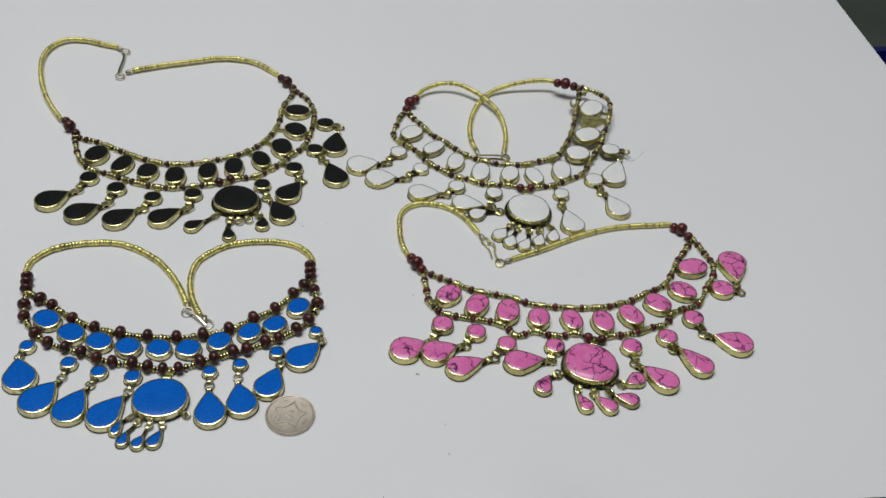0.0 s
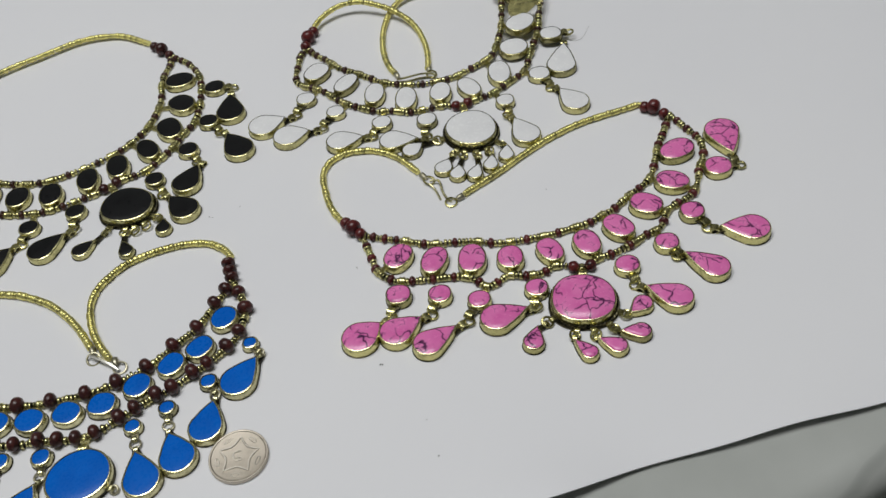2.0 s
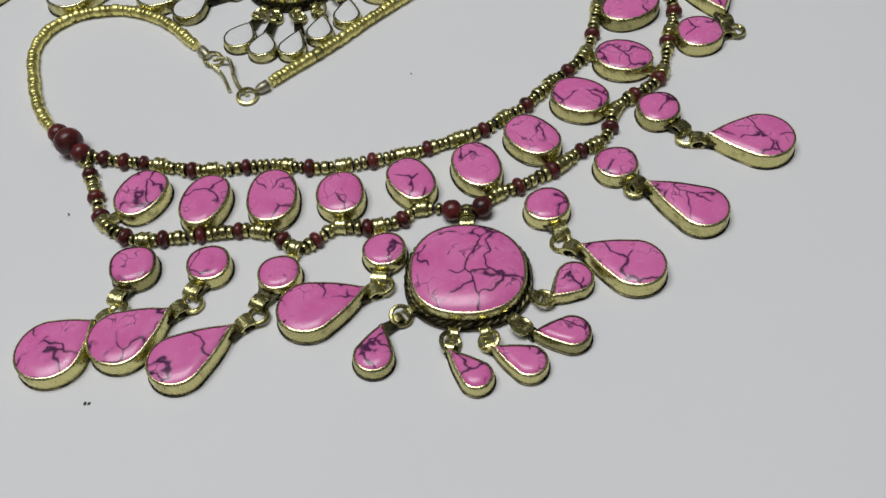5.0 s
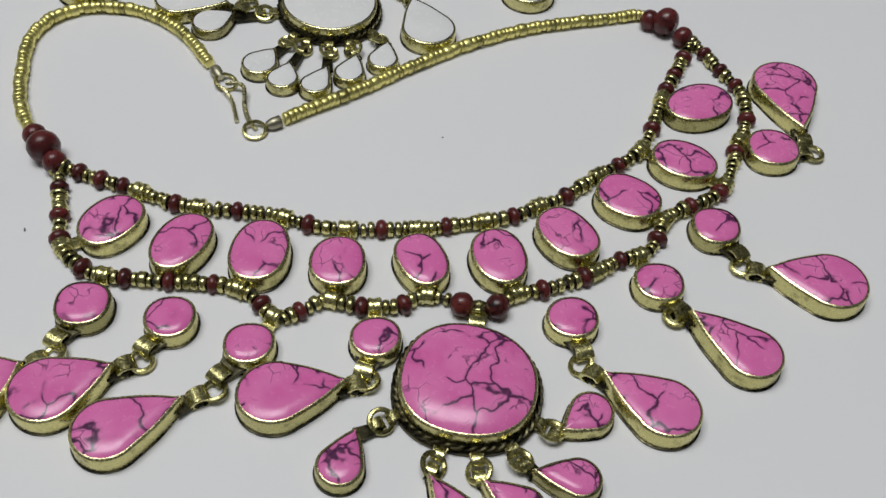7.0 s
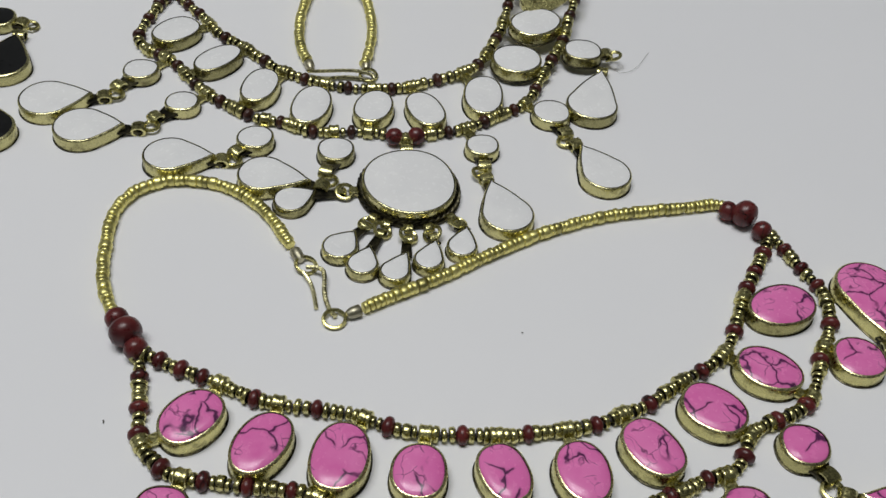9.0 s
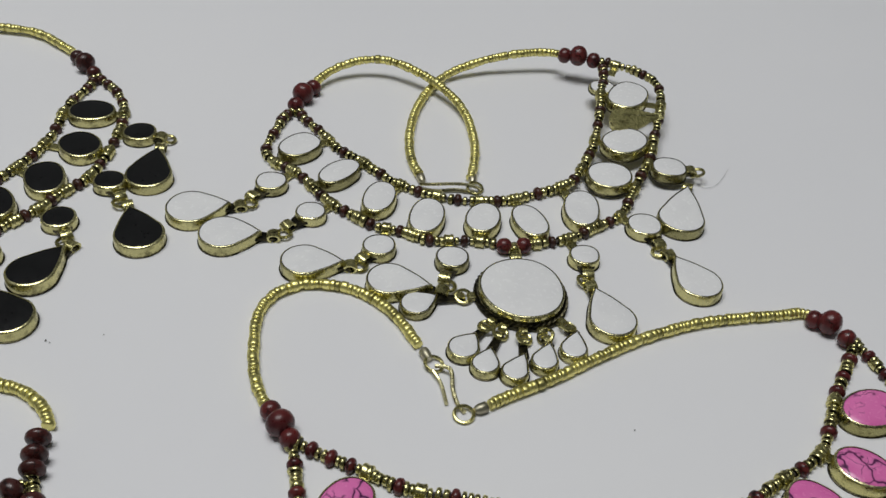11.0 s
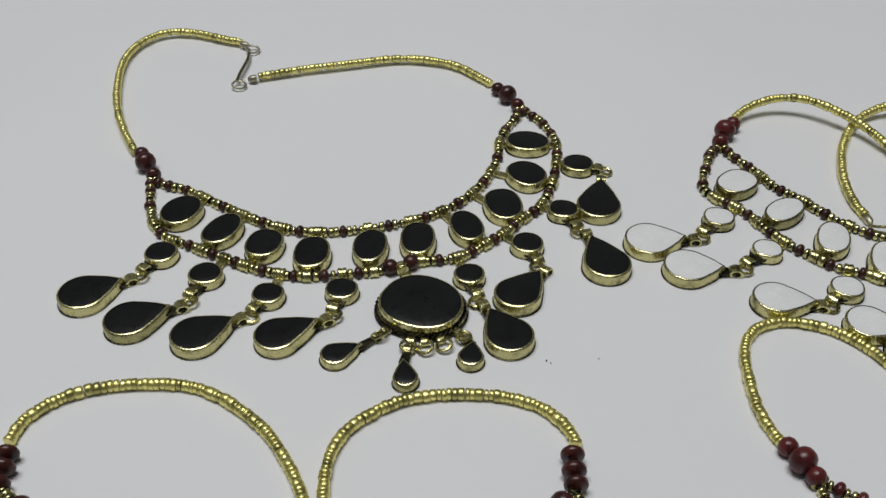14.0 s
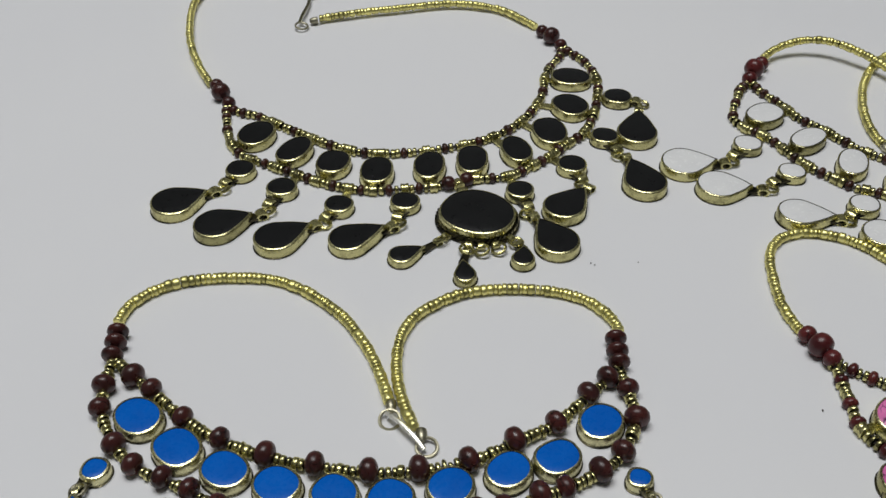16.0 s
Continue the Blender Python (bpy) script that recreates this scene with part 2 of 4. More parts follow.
R, FLOOR_Z, TOP = 2.2, -0.75, 2.45
setting_object("floor", box_bm(-R, -R, FLOOR_Z - 0.1, R, R, FLOOR_Z), FLOOR, "dark greenish grey floor beneath the table", "floor")
setting_object("ceiling", box_bm(-R, -R, TOP, R, R, TOP + 0.1), CEILING, "plain white painted ceiling", "ceiling")
setting_object("wall_north", box_bm(-R, R, FLOOR_Z, R, R + 0.1, TOP), WALL, "plain pale painted wall", "wall")
setting_object("wall_south", box_bm(-R, -R - 0.1, FLOOR_Z, R, -R, TOP), WALL, "plain pale painted wall", "wall")
setting_object("wall_east", box_bm(R, -R, FLOOR_Z, R + 0.1, R, TOP), WALL, "plain pale painted wall", "wall")
setting_object("wall_west", box_bm(-R - 0.1, -R, FLOOR_Z, -R, R, TOP), WALL, "plain pale painted wall", "wall")


def rounded_rect(w, h, r, steps=10):
    out = []
    for cx, cy, a0 in ((w - r, r, -90), (w - r, h - r, 0), (r, h - r, 90), (r, r, 180)):
        for k in range(steps + 1):
            a = radians(a0 + 90 * k / steps)
            out.append((cx + r * math.cos(a), cy + r * math.sin(a)))
    return out


def build_table():
    table = new("table")
    table.matrix_world = pose(0.330, -0.078, FLOOR_Z, 0, 0, 20.5)
    tagged(table, "grey stone-look table top with a rounded edge under white paper", "table")
    top = -FLOOR_Z - 0.0012
    bm = bmesh.new()
    w, h, rim = 1.30, 0.80, 0.014
    rings = []
    for k in range(-6, 7):
        a = radians(90 * k / 6)
        inset = rim * (1 - math.cos(a))
        rings.append([(x - w, y, top - rim + rim * math.sin(a)) for x, y in
                      [(inset + px * (w - 2 * inset) / w, inset + py * (h - 2 * inset) / h) for px, py in rounded_rect(w, h, 0.05)]])
    rings_mesh(bm, rings, caps=(True, True))
    part("table_top", finish("table_top", bm, TABLE), table, Matrix())
    for x in (-w + 0.12, -0.12):
        for y in (0.12, h - 0.12):
            leg = lathe([(0.0, 0.018), (0.0, 0.022), (0.05, 0.022), (top - 2 * rim + 0.001, 0.028)], 16)
            part("leg", finish("leg", leg, BRASS_DARK), table, pose(x, y, 0, 0, -90, 0), "dark metal leg")


build_table()


def build_paper():
    """One large sheet: flat, with a gently lifted and wavy front edge."""
    bm = bmesh.new()
    w, h, nx, ny = 1.05, 0.78, 210, 70
    grid = []
    for j in range(ny + 1):
        v = (j / ny) ** 1.6
        row = []
        for i in range(nx + 1):
            u = i / nx
            x, y = -w + w * u, h * v
            near = math.exp(-(y / 0.016) ** 2)
            lift = 0.0030 * math.exp(-((x + 0.343) / 0.026) ** 2) + 0.0018 * math.exp(-((x + 0.244) / 0.045) ** 2)
            lift += 0.0030 * math.exp(-((x + 0.52) / 0.05) ** 2) + 0.0025 * math.exp(-((x + 0.099) / 0.05) ** 2)
            wave = 0.0008 * math.sin(x * 41 + 0.6) + 0.0005 * math.sin(x * 97)
            row.append((x, y + (wave - 0.6 * lift) * near, 0.0002 + 1.7 * lift * near))
        grid.append(row)
    top = [[bm.verts.new(p) for p in row] for row in grid]
    low = [[bm.verts.new((p[0], p[1], p[2] - 0.0005)) for p in row] for row in grid]
    for j in range(ny):
        for i in range(nx):
            bm.faces.new((top[j][i], top[j][i + 1], top[j + 1][i + 1], top[j + 1][i]))
            bm.faces.new((low[j][i], low[j + 1][i], low[j + 1][i + 1], low[j][i + 1]))
    rim = ([(0, i) for i in range(nx + 1)] + [(j, nx) for j in range(1, ny + 1)] +
           [(ny, i) for i in range(nx - 1, -1, -1)] + [(j, 0) for j in range(ny - 1, 0, -1)])
    for a, b in zip(rim, rim[1:] + rim[:1]):
        bm.faces.new((top[a[0]][a[1]], low[a[0]][a[1]], low[b[0]][b[1]], top[b[0]][b[1]]))
    paper = new("paper_sheet", finish("paper_sheet", bm, PAPER))
    paper.matrix_world = pose(0.3915, -0.0752, 0, 0, 0, 8.1)
    tagged(paper, "large sheet of plain white paper with a slightly lifted front edge", "paper")


build_paper()


def build_tub():
    """A navy plastic tub standing on the floor beyond the paper."""
    tub = new("plastic_tub")
    tub.matrix_world = pose(0.955, 1.14, FLOOR_Z, 0, 0, 12)
    tagged(tub, "navy blue plastic storage tub on the floor", "tub")
    bm = bmesh.new()
    w, h, tall = 0.42, 0.32, 0.26
    rings = []
    for z, grow in ((0.0, -0.03), (0.006, -0.024), (tall - 0.02, 0.0), (tall - 0.02, 0.012), (tall, 0.012), (tall, -0.004), (0.01, -0.034)):
        rings.append([(x - w / 2 - grow * (w / 2 - x) / (w / 2), y - h / 2 - grow * (h / 2 - y) / (h / 2), z)
                      for x, y in rounded_rect(w, h, 0.05, 6)])
    rings_mesh(bm, rings, caps=(True, True))
    part("body", finish("body", bm, PLASTIC), tub, Matrix())


build_tub()


# ---- beads and findings, built once and shared ----
def bead_mesh(name, mat, radius, width, hole=0.35, steps=12):
    """A rounded bead strung along x, in mm."""
    prof = [(x, max(hole, (1 - abs(2 * x) ** 2.4) ** (1 / 2.2))) for x in (-0.5, -0.485, -0.43, -0.31, -0.13, 0.13, 0.31, 0.43, 0.485, 0.5)]
    return finish(name, lathe([(x * width * MM, r * radius * MM) for x, r in prof], steps), mat)


def wrapped_bead(name, mat, radius, width, seed, steps=11, flat=0.0, grime_shade=True):
    """A brass strip rolled into a rounded, slightly lopsided ring along x."""
    rng = random.Random(seed)
    bm = bmesh.new()
    a, b, p, q = rng.uniform(0.02, 0.07), rng.uniform(0.03, 0.09), rng.uniform(0, 6), rng.uniform(0, 6)
    rings = []
    for x, r in ((-0.44, 0.45), (-0.5, 0.72 + flat), (-0.42, 0.9 + flat / 2), (-0.2, 1.0), (0.15, 1.0), (0.4, 0.91 + flat / 2), (0.5, 0.72 + flat), (0.44, 0.45)):
        ring = []
        for k in range(steps):
            t = 2 * math.pi * k / steps
            rr = r * radius * (1 + a * math.sin(2 * t + p))
            ring.append(Vector((x * width * (1 + b * math.sin(t + q)), rr * math.cos(t), rr * math.sin(t))) * MM)
        rings.append(ring)
    rings_mesh(bm, rings, caps=(True, True))
    # ends round the hole are black: tarnish, plus painted shade for the gaps
    bm.faces.ensure_lookup_table()
    for f in bm.faces if grime_shade else ():
        if abs(f.calc_center_median().x) > 0.44 * width * MM:
            f.material_index = 1
    me = finish(name, bm, mat, True, 60)
    me.materials.append(BRASS_DARK)
    return me


def ring_mesh(name, mat, radius, wire):
    bm = bmesh.new()
    tube(bm, [Vector((radius * math.cos(a), radius * math.sin(a), 0)) * MM for a in [2 * math.pi * k / 20 for k in range(20)]], wire * MM, 7, True)
    return finish(name, bm, mat)


def band_mesh(name, mat, radius, width, thick=0.5):
    """A strip curled over a ring: a closed roll whose axis lies along y."""
    bm = bmesh.new()
    rings = []
    for k in range(16):
        a = 2 * math.pi * k / 15 * 0.94 - 1.2
        c, s = math.cos(a), math.sin(a)
        c *= 1.35
        w = width * (1 - 0.06 * math.cos(a))
        grow = radius * (1 + 0.08 * k / 15)
        core = grow - thick
        rings.append([Vector(p) * MM for p in
                      ((-c * grow, -w / 2 + 0.12, radius + s * grow), (-c * grow, w / 2 - 0.12, radius + s * grow), (-c * grow, w / 2, radius + s * (grow - 0.15)),
                       (-c * core, w / 2, radius + s * core), (-c * core, -w / 2, radius + s * core), (-c * grow, -w / 2, radius + s * (grow - 0.15)))])
    rings_mesh(bm, rings, caps=(True, True))
    return finish(name, bm, mat)


def tab_mesh(name, mat, length, w0, w1, z0, z1, thick=0.6):
    """A flat tapering tongue along x."""
    bm = bmesh.new()
    rings = []
    for k in range(5):
        t = k / 4
        w, z, x = w0 + (w1 - w0) * t ** 0.7, z0 + (z1 - z0) * t, length * t
        rings.append([Vector(p) * MM for p in ((x, -w / 2, z), (x, w / 2, z), (x, w / 2, z + thick), (x, -w / 2, z + thick))])
    rings_mesh(bm, rings, caps=(True, True))
    return finish(name, bm, mat)


CORD_SIZES = ((1.40, 1.05), (1.48, 1.3), (1.44, 1.7), (1.36, 1.15), (1.5, 2.1), (1.46, 1.4))
CORD_RINGS = [wrapped_bead("cord_ring", CORD_BRASS, r, w, 20 + k, 12, 0.09, False) for k, (r, w) in enumerate(CORD_SIZES)]
SEED = [wrapped_bead("brass_bead", BRASS_BEAD, r, w, k) for k, (r, w) in enumerate(((1.66, 1.5), (1.45, 1.25), (1.78, 1.7), (1.38, 1.15), (1.9, 2.1), (1.7, 1.45), (1.85, 1.3)))]
WOOD_SMALL = [bead_mesh("wooden_bead", WOOD, r, w) for r, w in ((2.35, 2.9), (2.2, 2.6), (2.45, 2.9))]
WOOD_SMALL_DARK = [bead_mesh("wooden_bead", WOOD_BROWN, r, w) for r, w in ((2.15, 2.7), (2.05, 2.5), (2.25, 2.7))]
JUMP_RING = ring_mesh("jump_ring", BRASS, 2.25, 0.58)
FRINGE_RING = ring_mesh("jump_ring", BRASS, 2.35, 0.55)
JUMP_RING_STEEL = ring_mesh("jump_ring", STEEL, 1.7, 0.56)
CLASP_RING = ring_mesh("clasp_ring", STEEL, 2.9, 0.5)
CLASP_RING_BRASS = ring_mesh("clasp_ring", BRASS, 2.7, 0.5)
BAND = band_mesh("band", BRASS_BEAD, 1.6, 3.6, 0.55)
SLIM_BAND = band_mesh("band", BRASS_PALE, 1.1, 1.8, 0.45)
WIRE_RING = ring_mesh("jump_ring", STEEL, 2.2, 0.5)
BAND_SMALL = band_mesh("band", BRASS_BEAD, 1.1, 2.4, 0.42)
LINK = finish("link", lathe([(x * MM, r * MM) for x, r in ((-1.35, 1.0), (-1.55, 1.7), (-1.4, 2.05), (-1.0, 2.2), (-0.2, 2.0), (0.4, 2.05), (1.05, 2.24), (1.45, 2.05), (1.55, 1.7), (1.35, 1.0))], 11), BRASS_BEAD, True, 70)
END_CAP = finish("end_cap", lathe([(x * MM, r * MM) for x, r in ((-1.9, 0.7), (-1.9, 1.5), (-1.7, 1.62), (0.4, 1.55), (1.3, 1.2), (1.9, 0.85), (1.9, 0.4))], 12), STEEL)


# ---- stones in their settings ----
def oval_outline(a, b, seed, steps=40):
    rng = random.Random(seed)
    p, q, k = rng.uniform(0, 6.28), rng.uniform(0, 6.28), rng.uniform(2.0, 2.35)
    out = []
    for i in range(steps):
        t = 2 * math.pi * i / steps
        c, s = math.cos(t), math.sin(t)
        wob = 1 + 0.012 * math.sin(2 * t + p) + 0.012 * math.sin(3 * t + q)
        out.append((a * wob * math.copysign(abs(c) ** (2 / k), c), b * wob * math.copysign(abs(s) ** (2 / k), s)))
    return out


def drop_outline(r, tip, seed):
    """A teardrop round the origin whose point lies at x = tip."""
    rng = random.Random(seed)
    tip = max(tip, r * 1.22)
    phi = math.acos(r / tip)
    out = []
    for k in range(27):
        a = phi + (2 * math.pi - 2 * phi) * k / 26
        out.append((r * math.cos(a), r * math.sin(a)))
    run = math.hypot(tip - out[-1][0], out[-1][1])
    x1, y1 = out[-1]
    side = []
    for k in range(1, 8):
        t = k / 8
        bulge = 0.04 * run * math.sin(math.pi * t)
        nx, ny = math.cos(phi), -math.sin(phi)
        side.append((x1 + (tip - x1) * t + bulge * nx, y1 * (1 - t) + bulge * ny))
    out += side + [(tip + 0.05, -0.25), (tip + 0.05, 0.25)] + [(x, -y) for x, y in reversed(side)]
    k1 = rng.uniform(-0.02, 0.02)
    return [(x, y * (1 + k1 * math.sin(0.3 * x))) for x, y in out]


def inset(outline, off):
    """The outline drawn in by off mm."""
    n, out = len(outline), []
    for i, (x, y) in enumerate(outline):
        ax, ay = outline[i - 1]
        bx, by = outline[(i + 1) % n]
        tx, ty = bx - ax, by - ay
        d = math.hypot(tx, ty) or 1.0
        out.append((x - ty / d * off, y + tx / d * off))
    return out


def bezel_mesh(outline, low, high, wall=0.55, foot=0.25, mat=None, grime_shade=True, lined=False):
    """A metal cup: a wall of the stone's outline with a rounded rim and a closed back."""
    bm = bmesh.new()
    rings = []
    for off, z in ((0.6, low), (-foot * 1.5, low), (-foot * 1.7, low + 0.42), (-0.08, low + 0.55), (-0.05, high - 0.62), (0.03, high - 0.36), (0.16, high - 0.2),
                   (wall * 0.62, high - 0.06), (wall, high), (wall, high - 0.7)):
        rings.append([(x * MM, y * MM, z * MM) for x, y in inset(outline, off)])
    rings_mesh(bm, rings, caps=(True, False))
    # the inner wall's black is old polish plus the painted shade of the recess
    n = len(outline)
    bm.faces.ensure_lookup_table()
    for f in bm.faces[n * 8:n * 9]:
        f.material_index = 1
    # solder, grime and painted contact shade blacken the back plate jutting at the foot
    for f in bm.faces[0:n * 3] if grime_shade else ():
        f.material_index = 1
    # the rim is rubbed bright where it is worked over the stone
    for f in bm.faces[n * 5:n * 8]:
        f.material_index = 2
    # the rim's inner edge is dark where it meets a pale stone
    for f in bm.faces[n * 7:n * 8] if lined else ():
        f.material_index = 1
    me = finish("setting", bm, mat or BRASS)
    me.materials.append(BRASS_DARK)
    me.materials.append(BRASS_RIM)
    return me


def stone_mesh(outline, high, dome, mat, wall=0.55):
    """A polished stone that fills the cup, flat in the middle and rounded off to its rim."""
    bm = bmesh.new()
    edge = inset(outline, wall * 1.05)
    cx = sum(x for x, _ in edge) / len(edge)
    rings = [[(x * MM, y * MM, (high - 0.75) * MM) for x, y in edge]]
    for s in (1.0, 0.95, 0.88, 0.78, 0.64, 0.46, 0.25):
        z = high - 0.22 + dome * (1 - s ** 4.5)
        rings.append([((cx + (x - cx) * s) * MM, y * s * MM, z * MM) for x, y in edge])
    vs = rings_mesh(bm, rings, caps=(True, False))
    mid = bm.verts.new((cx * MM, 0, (high - 0.22 + dome) * MM))
    last = vs[-1]
    for i in range(len(last)):
        bm.faces.new((last[i], last[(i + 1) % len(last)], mid))
    return finish("stone", bm, mat, True, 60)


class Necklace:
    """A bib necklace laid flat: x and y in mm on the sheet."""

    def __init__(self, x, y, label, stone_mat, stone_label, dome, woods, height, metal, rim, slim=False, lift=None, pitch=2.2):
        self.base = new("necklace")
        self.at = Vector((x, y, 0))
        self.base.matrix_world = Matrix.Translation(self.at * MM)
        tagged(self.base, label, "necklace", "necklaces on the sheet")
        self.mat, self.stone_label, self.dome, self.woods, self.h = stone_mat, stone_label, dome, woods, height
        self.metal, self.rim, self.slim = metal, rim, slim
        self.pitch = pitch
        self.lift = lift or (lambda x, y: 0.0)
        self.seed, self.rng = int(abs(x) * 7 + abs(y)), random.Random(int(abs(x) + 3 * abs(y)))
        self.pulls_in, self.pulls_out, self.rounds = [], [], []

    def local(self, x, y, z=0.0, turn=0.0, tilt=0.0, lean=0.0):
        return pose((x - self.at.x) * MM, (y - self.at.y) * MM, (z + self.lift(x, y)) * MM, tilt, lean, turn)

    def put(self, name, mesh, p, t, roll=0.0, label="", parent=None):
        return part(name, mesh, parent or self.base, along(Vector(p) - self.at, Vector(t), roll), label)

    def set_stone(self, name, outline, m, low, high, dome=None, label=""):
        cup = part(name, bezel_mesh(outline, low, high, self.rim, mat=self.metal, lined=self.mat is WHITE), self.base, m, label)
        part("stone", stone_mesh(outline, high, self.dome if dome is None else dome, self.mat, self.rim), cup, Matrix(), self.stone_label)
        return cup

    def tilt(self):
        return self.rng.uniform(-1.5, 1.5), self.rng.uniform(-1.5, 1.5)

    def oval(self, x, y, a, b, turn):
        self.seed += 1
        m = self.local(x, y, 0.15, turn, *self.tilt())
        # where the strand climbs off the sheet the stones lean with it
        steep = 0.2 * math.atan((self.lift(x, y + 2) - self.lift(x, y - 2)) / 4)
        if steep > 0.01:
            m = Matrix.Translation(m.translation) @ Matrix.Rotation(steep, 4, "X") @ Matrix.Translation(-m.translation) @ m
        self.set_stone("oval_setting", oval_outline(a, b, self.seed), m, 0.0, self.h)
        self.pulls_in.append((x, y))
        self.pulls_out.append((x, y))

    def pendant(self, x, y, r, drop=None, ring=None, high=None):
        """A small round stone that hangs from the outer strand and carries a drop-shaped one: drop x, y, radius, reach, turn."""
        self.seed += 1
        cup = self.set_stone("round_setting", oval_outline(r, r * 0.97, self.seed), self.local(x, y, 0.1), 0.0, high or self.h - 0.5)
        self.pulls_out.append((x, y))
        if drop is None:
            return
        dx, dy, dr, reach, turn = drop
        self.seed += 1
        dcup = self.set_stone("drop_setting", drop_outline(dr, reach, self.seed), self.local(dx, dy, 0.1, turn, *self.tilt()), 0.0, self.h)
        a = radians(turn)
        eye = Vector((dx + (reach + 2.3) * math.cos(a), dy + (reach + 2.3) * math.sin(a), 0))
        u = eye - Vector((x, y, 0))
        gap = u.length
        u = u.normalized() if gap > 1 else Vector((-math.sin(a), math.cos(a), 0))
        if ring:
            u = (Vector((*ring, 0)) - Vector((x, y, 0))).normalized()
            gap = 0.0
        ang = math.degrees(math.atan2(u.y, u.x))
        more = max(0.0, (gap - r - 7.0) / 2)
        near, far = r + 1.7 + more, reach + 1.7 + more * 0.8
        part("tab", tab_mesh("tab", BRASS_DARK, 3.4 + more, min(6.5, r * 1.25), 2.9, 1.4, 0.6, 0.8), cup, pose((r - 1.2) * MM * u.x, (r - 1.2) * MM * u.y, 0, 0, 0, ang), "blackened brass tongue")
        part("band", SLIM_BAND if self.slim else BAND, cup, pose(near * MM * u.x, near * MM * u.y, 0.1 * MM, 0, 0, ang), "curled brass strip")
        part("tab", tab_mesh("tab", BRASS_DARK, 4.2 + more, 4.6, 2.8, 1.5, 0.6, 0.8), dcup, pose((reach - 2.0) * MM, 0, 0, 0, 0, 0), "blackened brass tongue")
        part("band", SLIM_BAND if self.slim else BAND, dcup, pose(far * MM, 0, 0.1 * MM, 0, 0, 0), "curled brass strip")
        one = Vector((x, y, 0)) + u * near
        two = Vector((dx + far * math.cos(a), dy + far * math.sin(a), 0))
        way = two - one if (two - one).length > 0.3 else u
        spot = Vector((*ring, 0)) if ring else (one + two) / 2
        if not ring and not self.slim:
            # the ring hangs out to the lower side of the two bands
            side = Vector((-way.y, way.x, 0)).normalized()
            spot += side * (-1.5 if side.y > 0 else 1.5)
        self.put("jump_ring", WIRE_RING if self.slim else JUMP_RING, spot + Vector((0, 0, 1.5 + self.lift(spot.x, spot.y))), way, radians(self.rng.uniform(-25, 25)))

    def medallion(self, x, y, a, b, turn):
        self.seed += 1
        m = self.local(x, y, 0.1, turn)
        plate = bmesh.new()
        lip = 0.4 if self.slim else 1.5
        outer = oval_outline(a + lip, b + lip, self.seed, 48)
        rings_mesh(plate, [[(px * MM, py * MM, z * MM) for px, py in inset(outer, off)] for off, z in ((0.3, 0.0), (0.0, 0.3), (0.0, 1.1), (0.35, 1.4))], caps=(True, True))
        base = part("medallion_plate", finish("medallion_plate", plate, BRASS_DARK), self.base, m, "blackened brass back plate")
        # a twisted wire lies round the foot of the cup
        if not self.slim:
            rope = bmesh.new()
            line = [Vector((px, py, 1.9)) for px, py in oval_outline(a + 0.7, b + 0.7, self.seed, 150)]
            for phase in (0.0, math.pi):
                strand = []
                for i, p in enumerate(line):
                    out = Vector((p.x, p.y, 0)).normalized()
                    w = phase + 2 * math.pi * i * 22 / len(line)
                    strand.append((p + 0.42 * (math.cos(w) * out + Vector((0, 0, math.sin(w))))) * MM)
                tube(rope, strand, 0.45 * MM, 6, True)
            part("twisted_wire", finish("twisted_wire", rope, BRASS_DARK), base, Matrix(), "twisted dark brass wire border")
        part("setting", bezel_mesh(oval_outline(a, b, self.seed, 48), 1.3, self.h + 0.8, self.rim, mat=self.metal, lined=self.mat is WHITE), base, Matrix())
        part("stone", stone_mesh(oval_outline(a, b, self.seed, 48), self.h + 0.8, self.dome * 2.0, self.mat, self.rim), base, Matrix(), self.stone_label)
        self.med = (x, y, a + lip, b + lip, radians(turn))

    def hang_medallion(self, x, y):
        """The link by which the medallion hangs from the outer strand."""
        rim, u = self.rim_of_medallion(x, y)
        self.put("link", LINK, (x + u.x * -1.0, y + u.y * -1.0, 2.0), u, 0.4, "rolled brass link")
        self.put("edge_band", BAND, (rim.x + u.x, rim.y + u.y, 0.6), u, label="curled brass strip")

    def rim_of_medallion(self, px, py):
        """The point on the medallion's edge towards a place, and the way outward."""
        x, y, a, b, turn = self.med
        d = Vector((px - x, py - y, 0))
        q = Matrix.Rotation(-turn, 3, "Z") @ d.normalized()
        reach = 1 / math.sqrt((q.x / a) ** 2 + (q.y / b) ** 2)
        u = d.normalized()
        return Vector((x, y, 0)) + u * reach, u

    def turned_over(self, x, y, r, reach, turn, z):
        """A drop that lies on its face: only its plain metal back shows."""
        cup = part("drop_setting", bezel_mesh(drop_outline(r, reach, 3), 0.0, 3.4, mat=BRASS, grime_shade=False), self.base, self.local(x, y, z + 5.2, turn, 207, 0), "brass back of a turned-over drop")
        part("tab", tab_mesh("tab", BRASS, 4.0, 4.0, 2.6, 0.8, 0.4), cup, pose((reach - 2.0) * MM, 0, 0))

    def fringe(self, x, y, r, reach, turn, steel=False):
        """A small drop that hangs from the medallion's edge."""
        self.seed += 1
        cup = self.set_stone("fringe_setting", drop_outline(r, reach, self.seed), self.local(x, y, 0.1, turn, *self.tilt()), 0.0, self.h - 1.0)
        a = radians(turn)
        tip = Vector((x + reach * math.cos(a), y + reach * math.sin(a), 0))
        spot = self.hanger(tip.x, tip.y, steel)
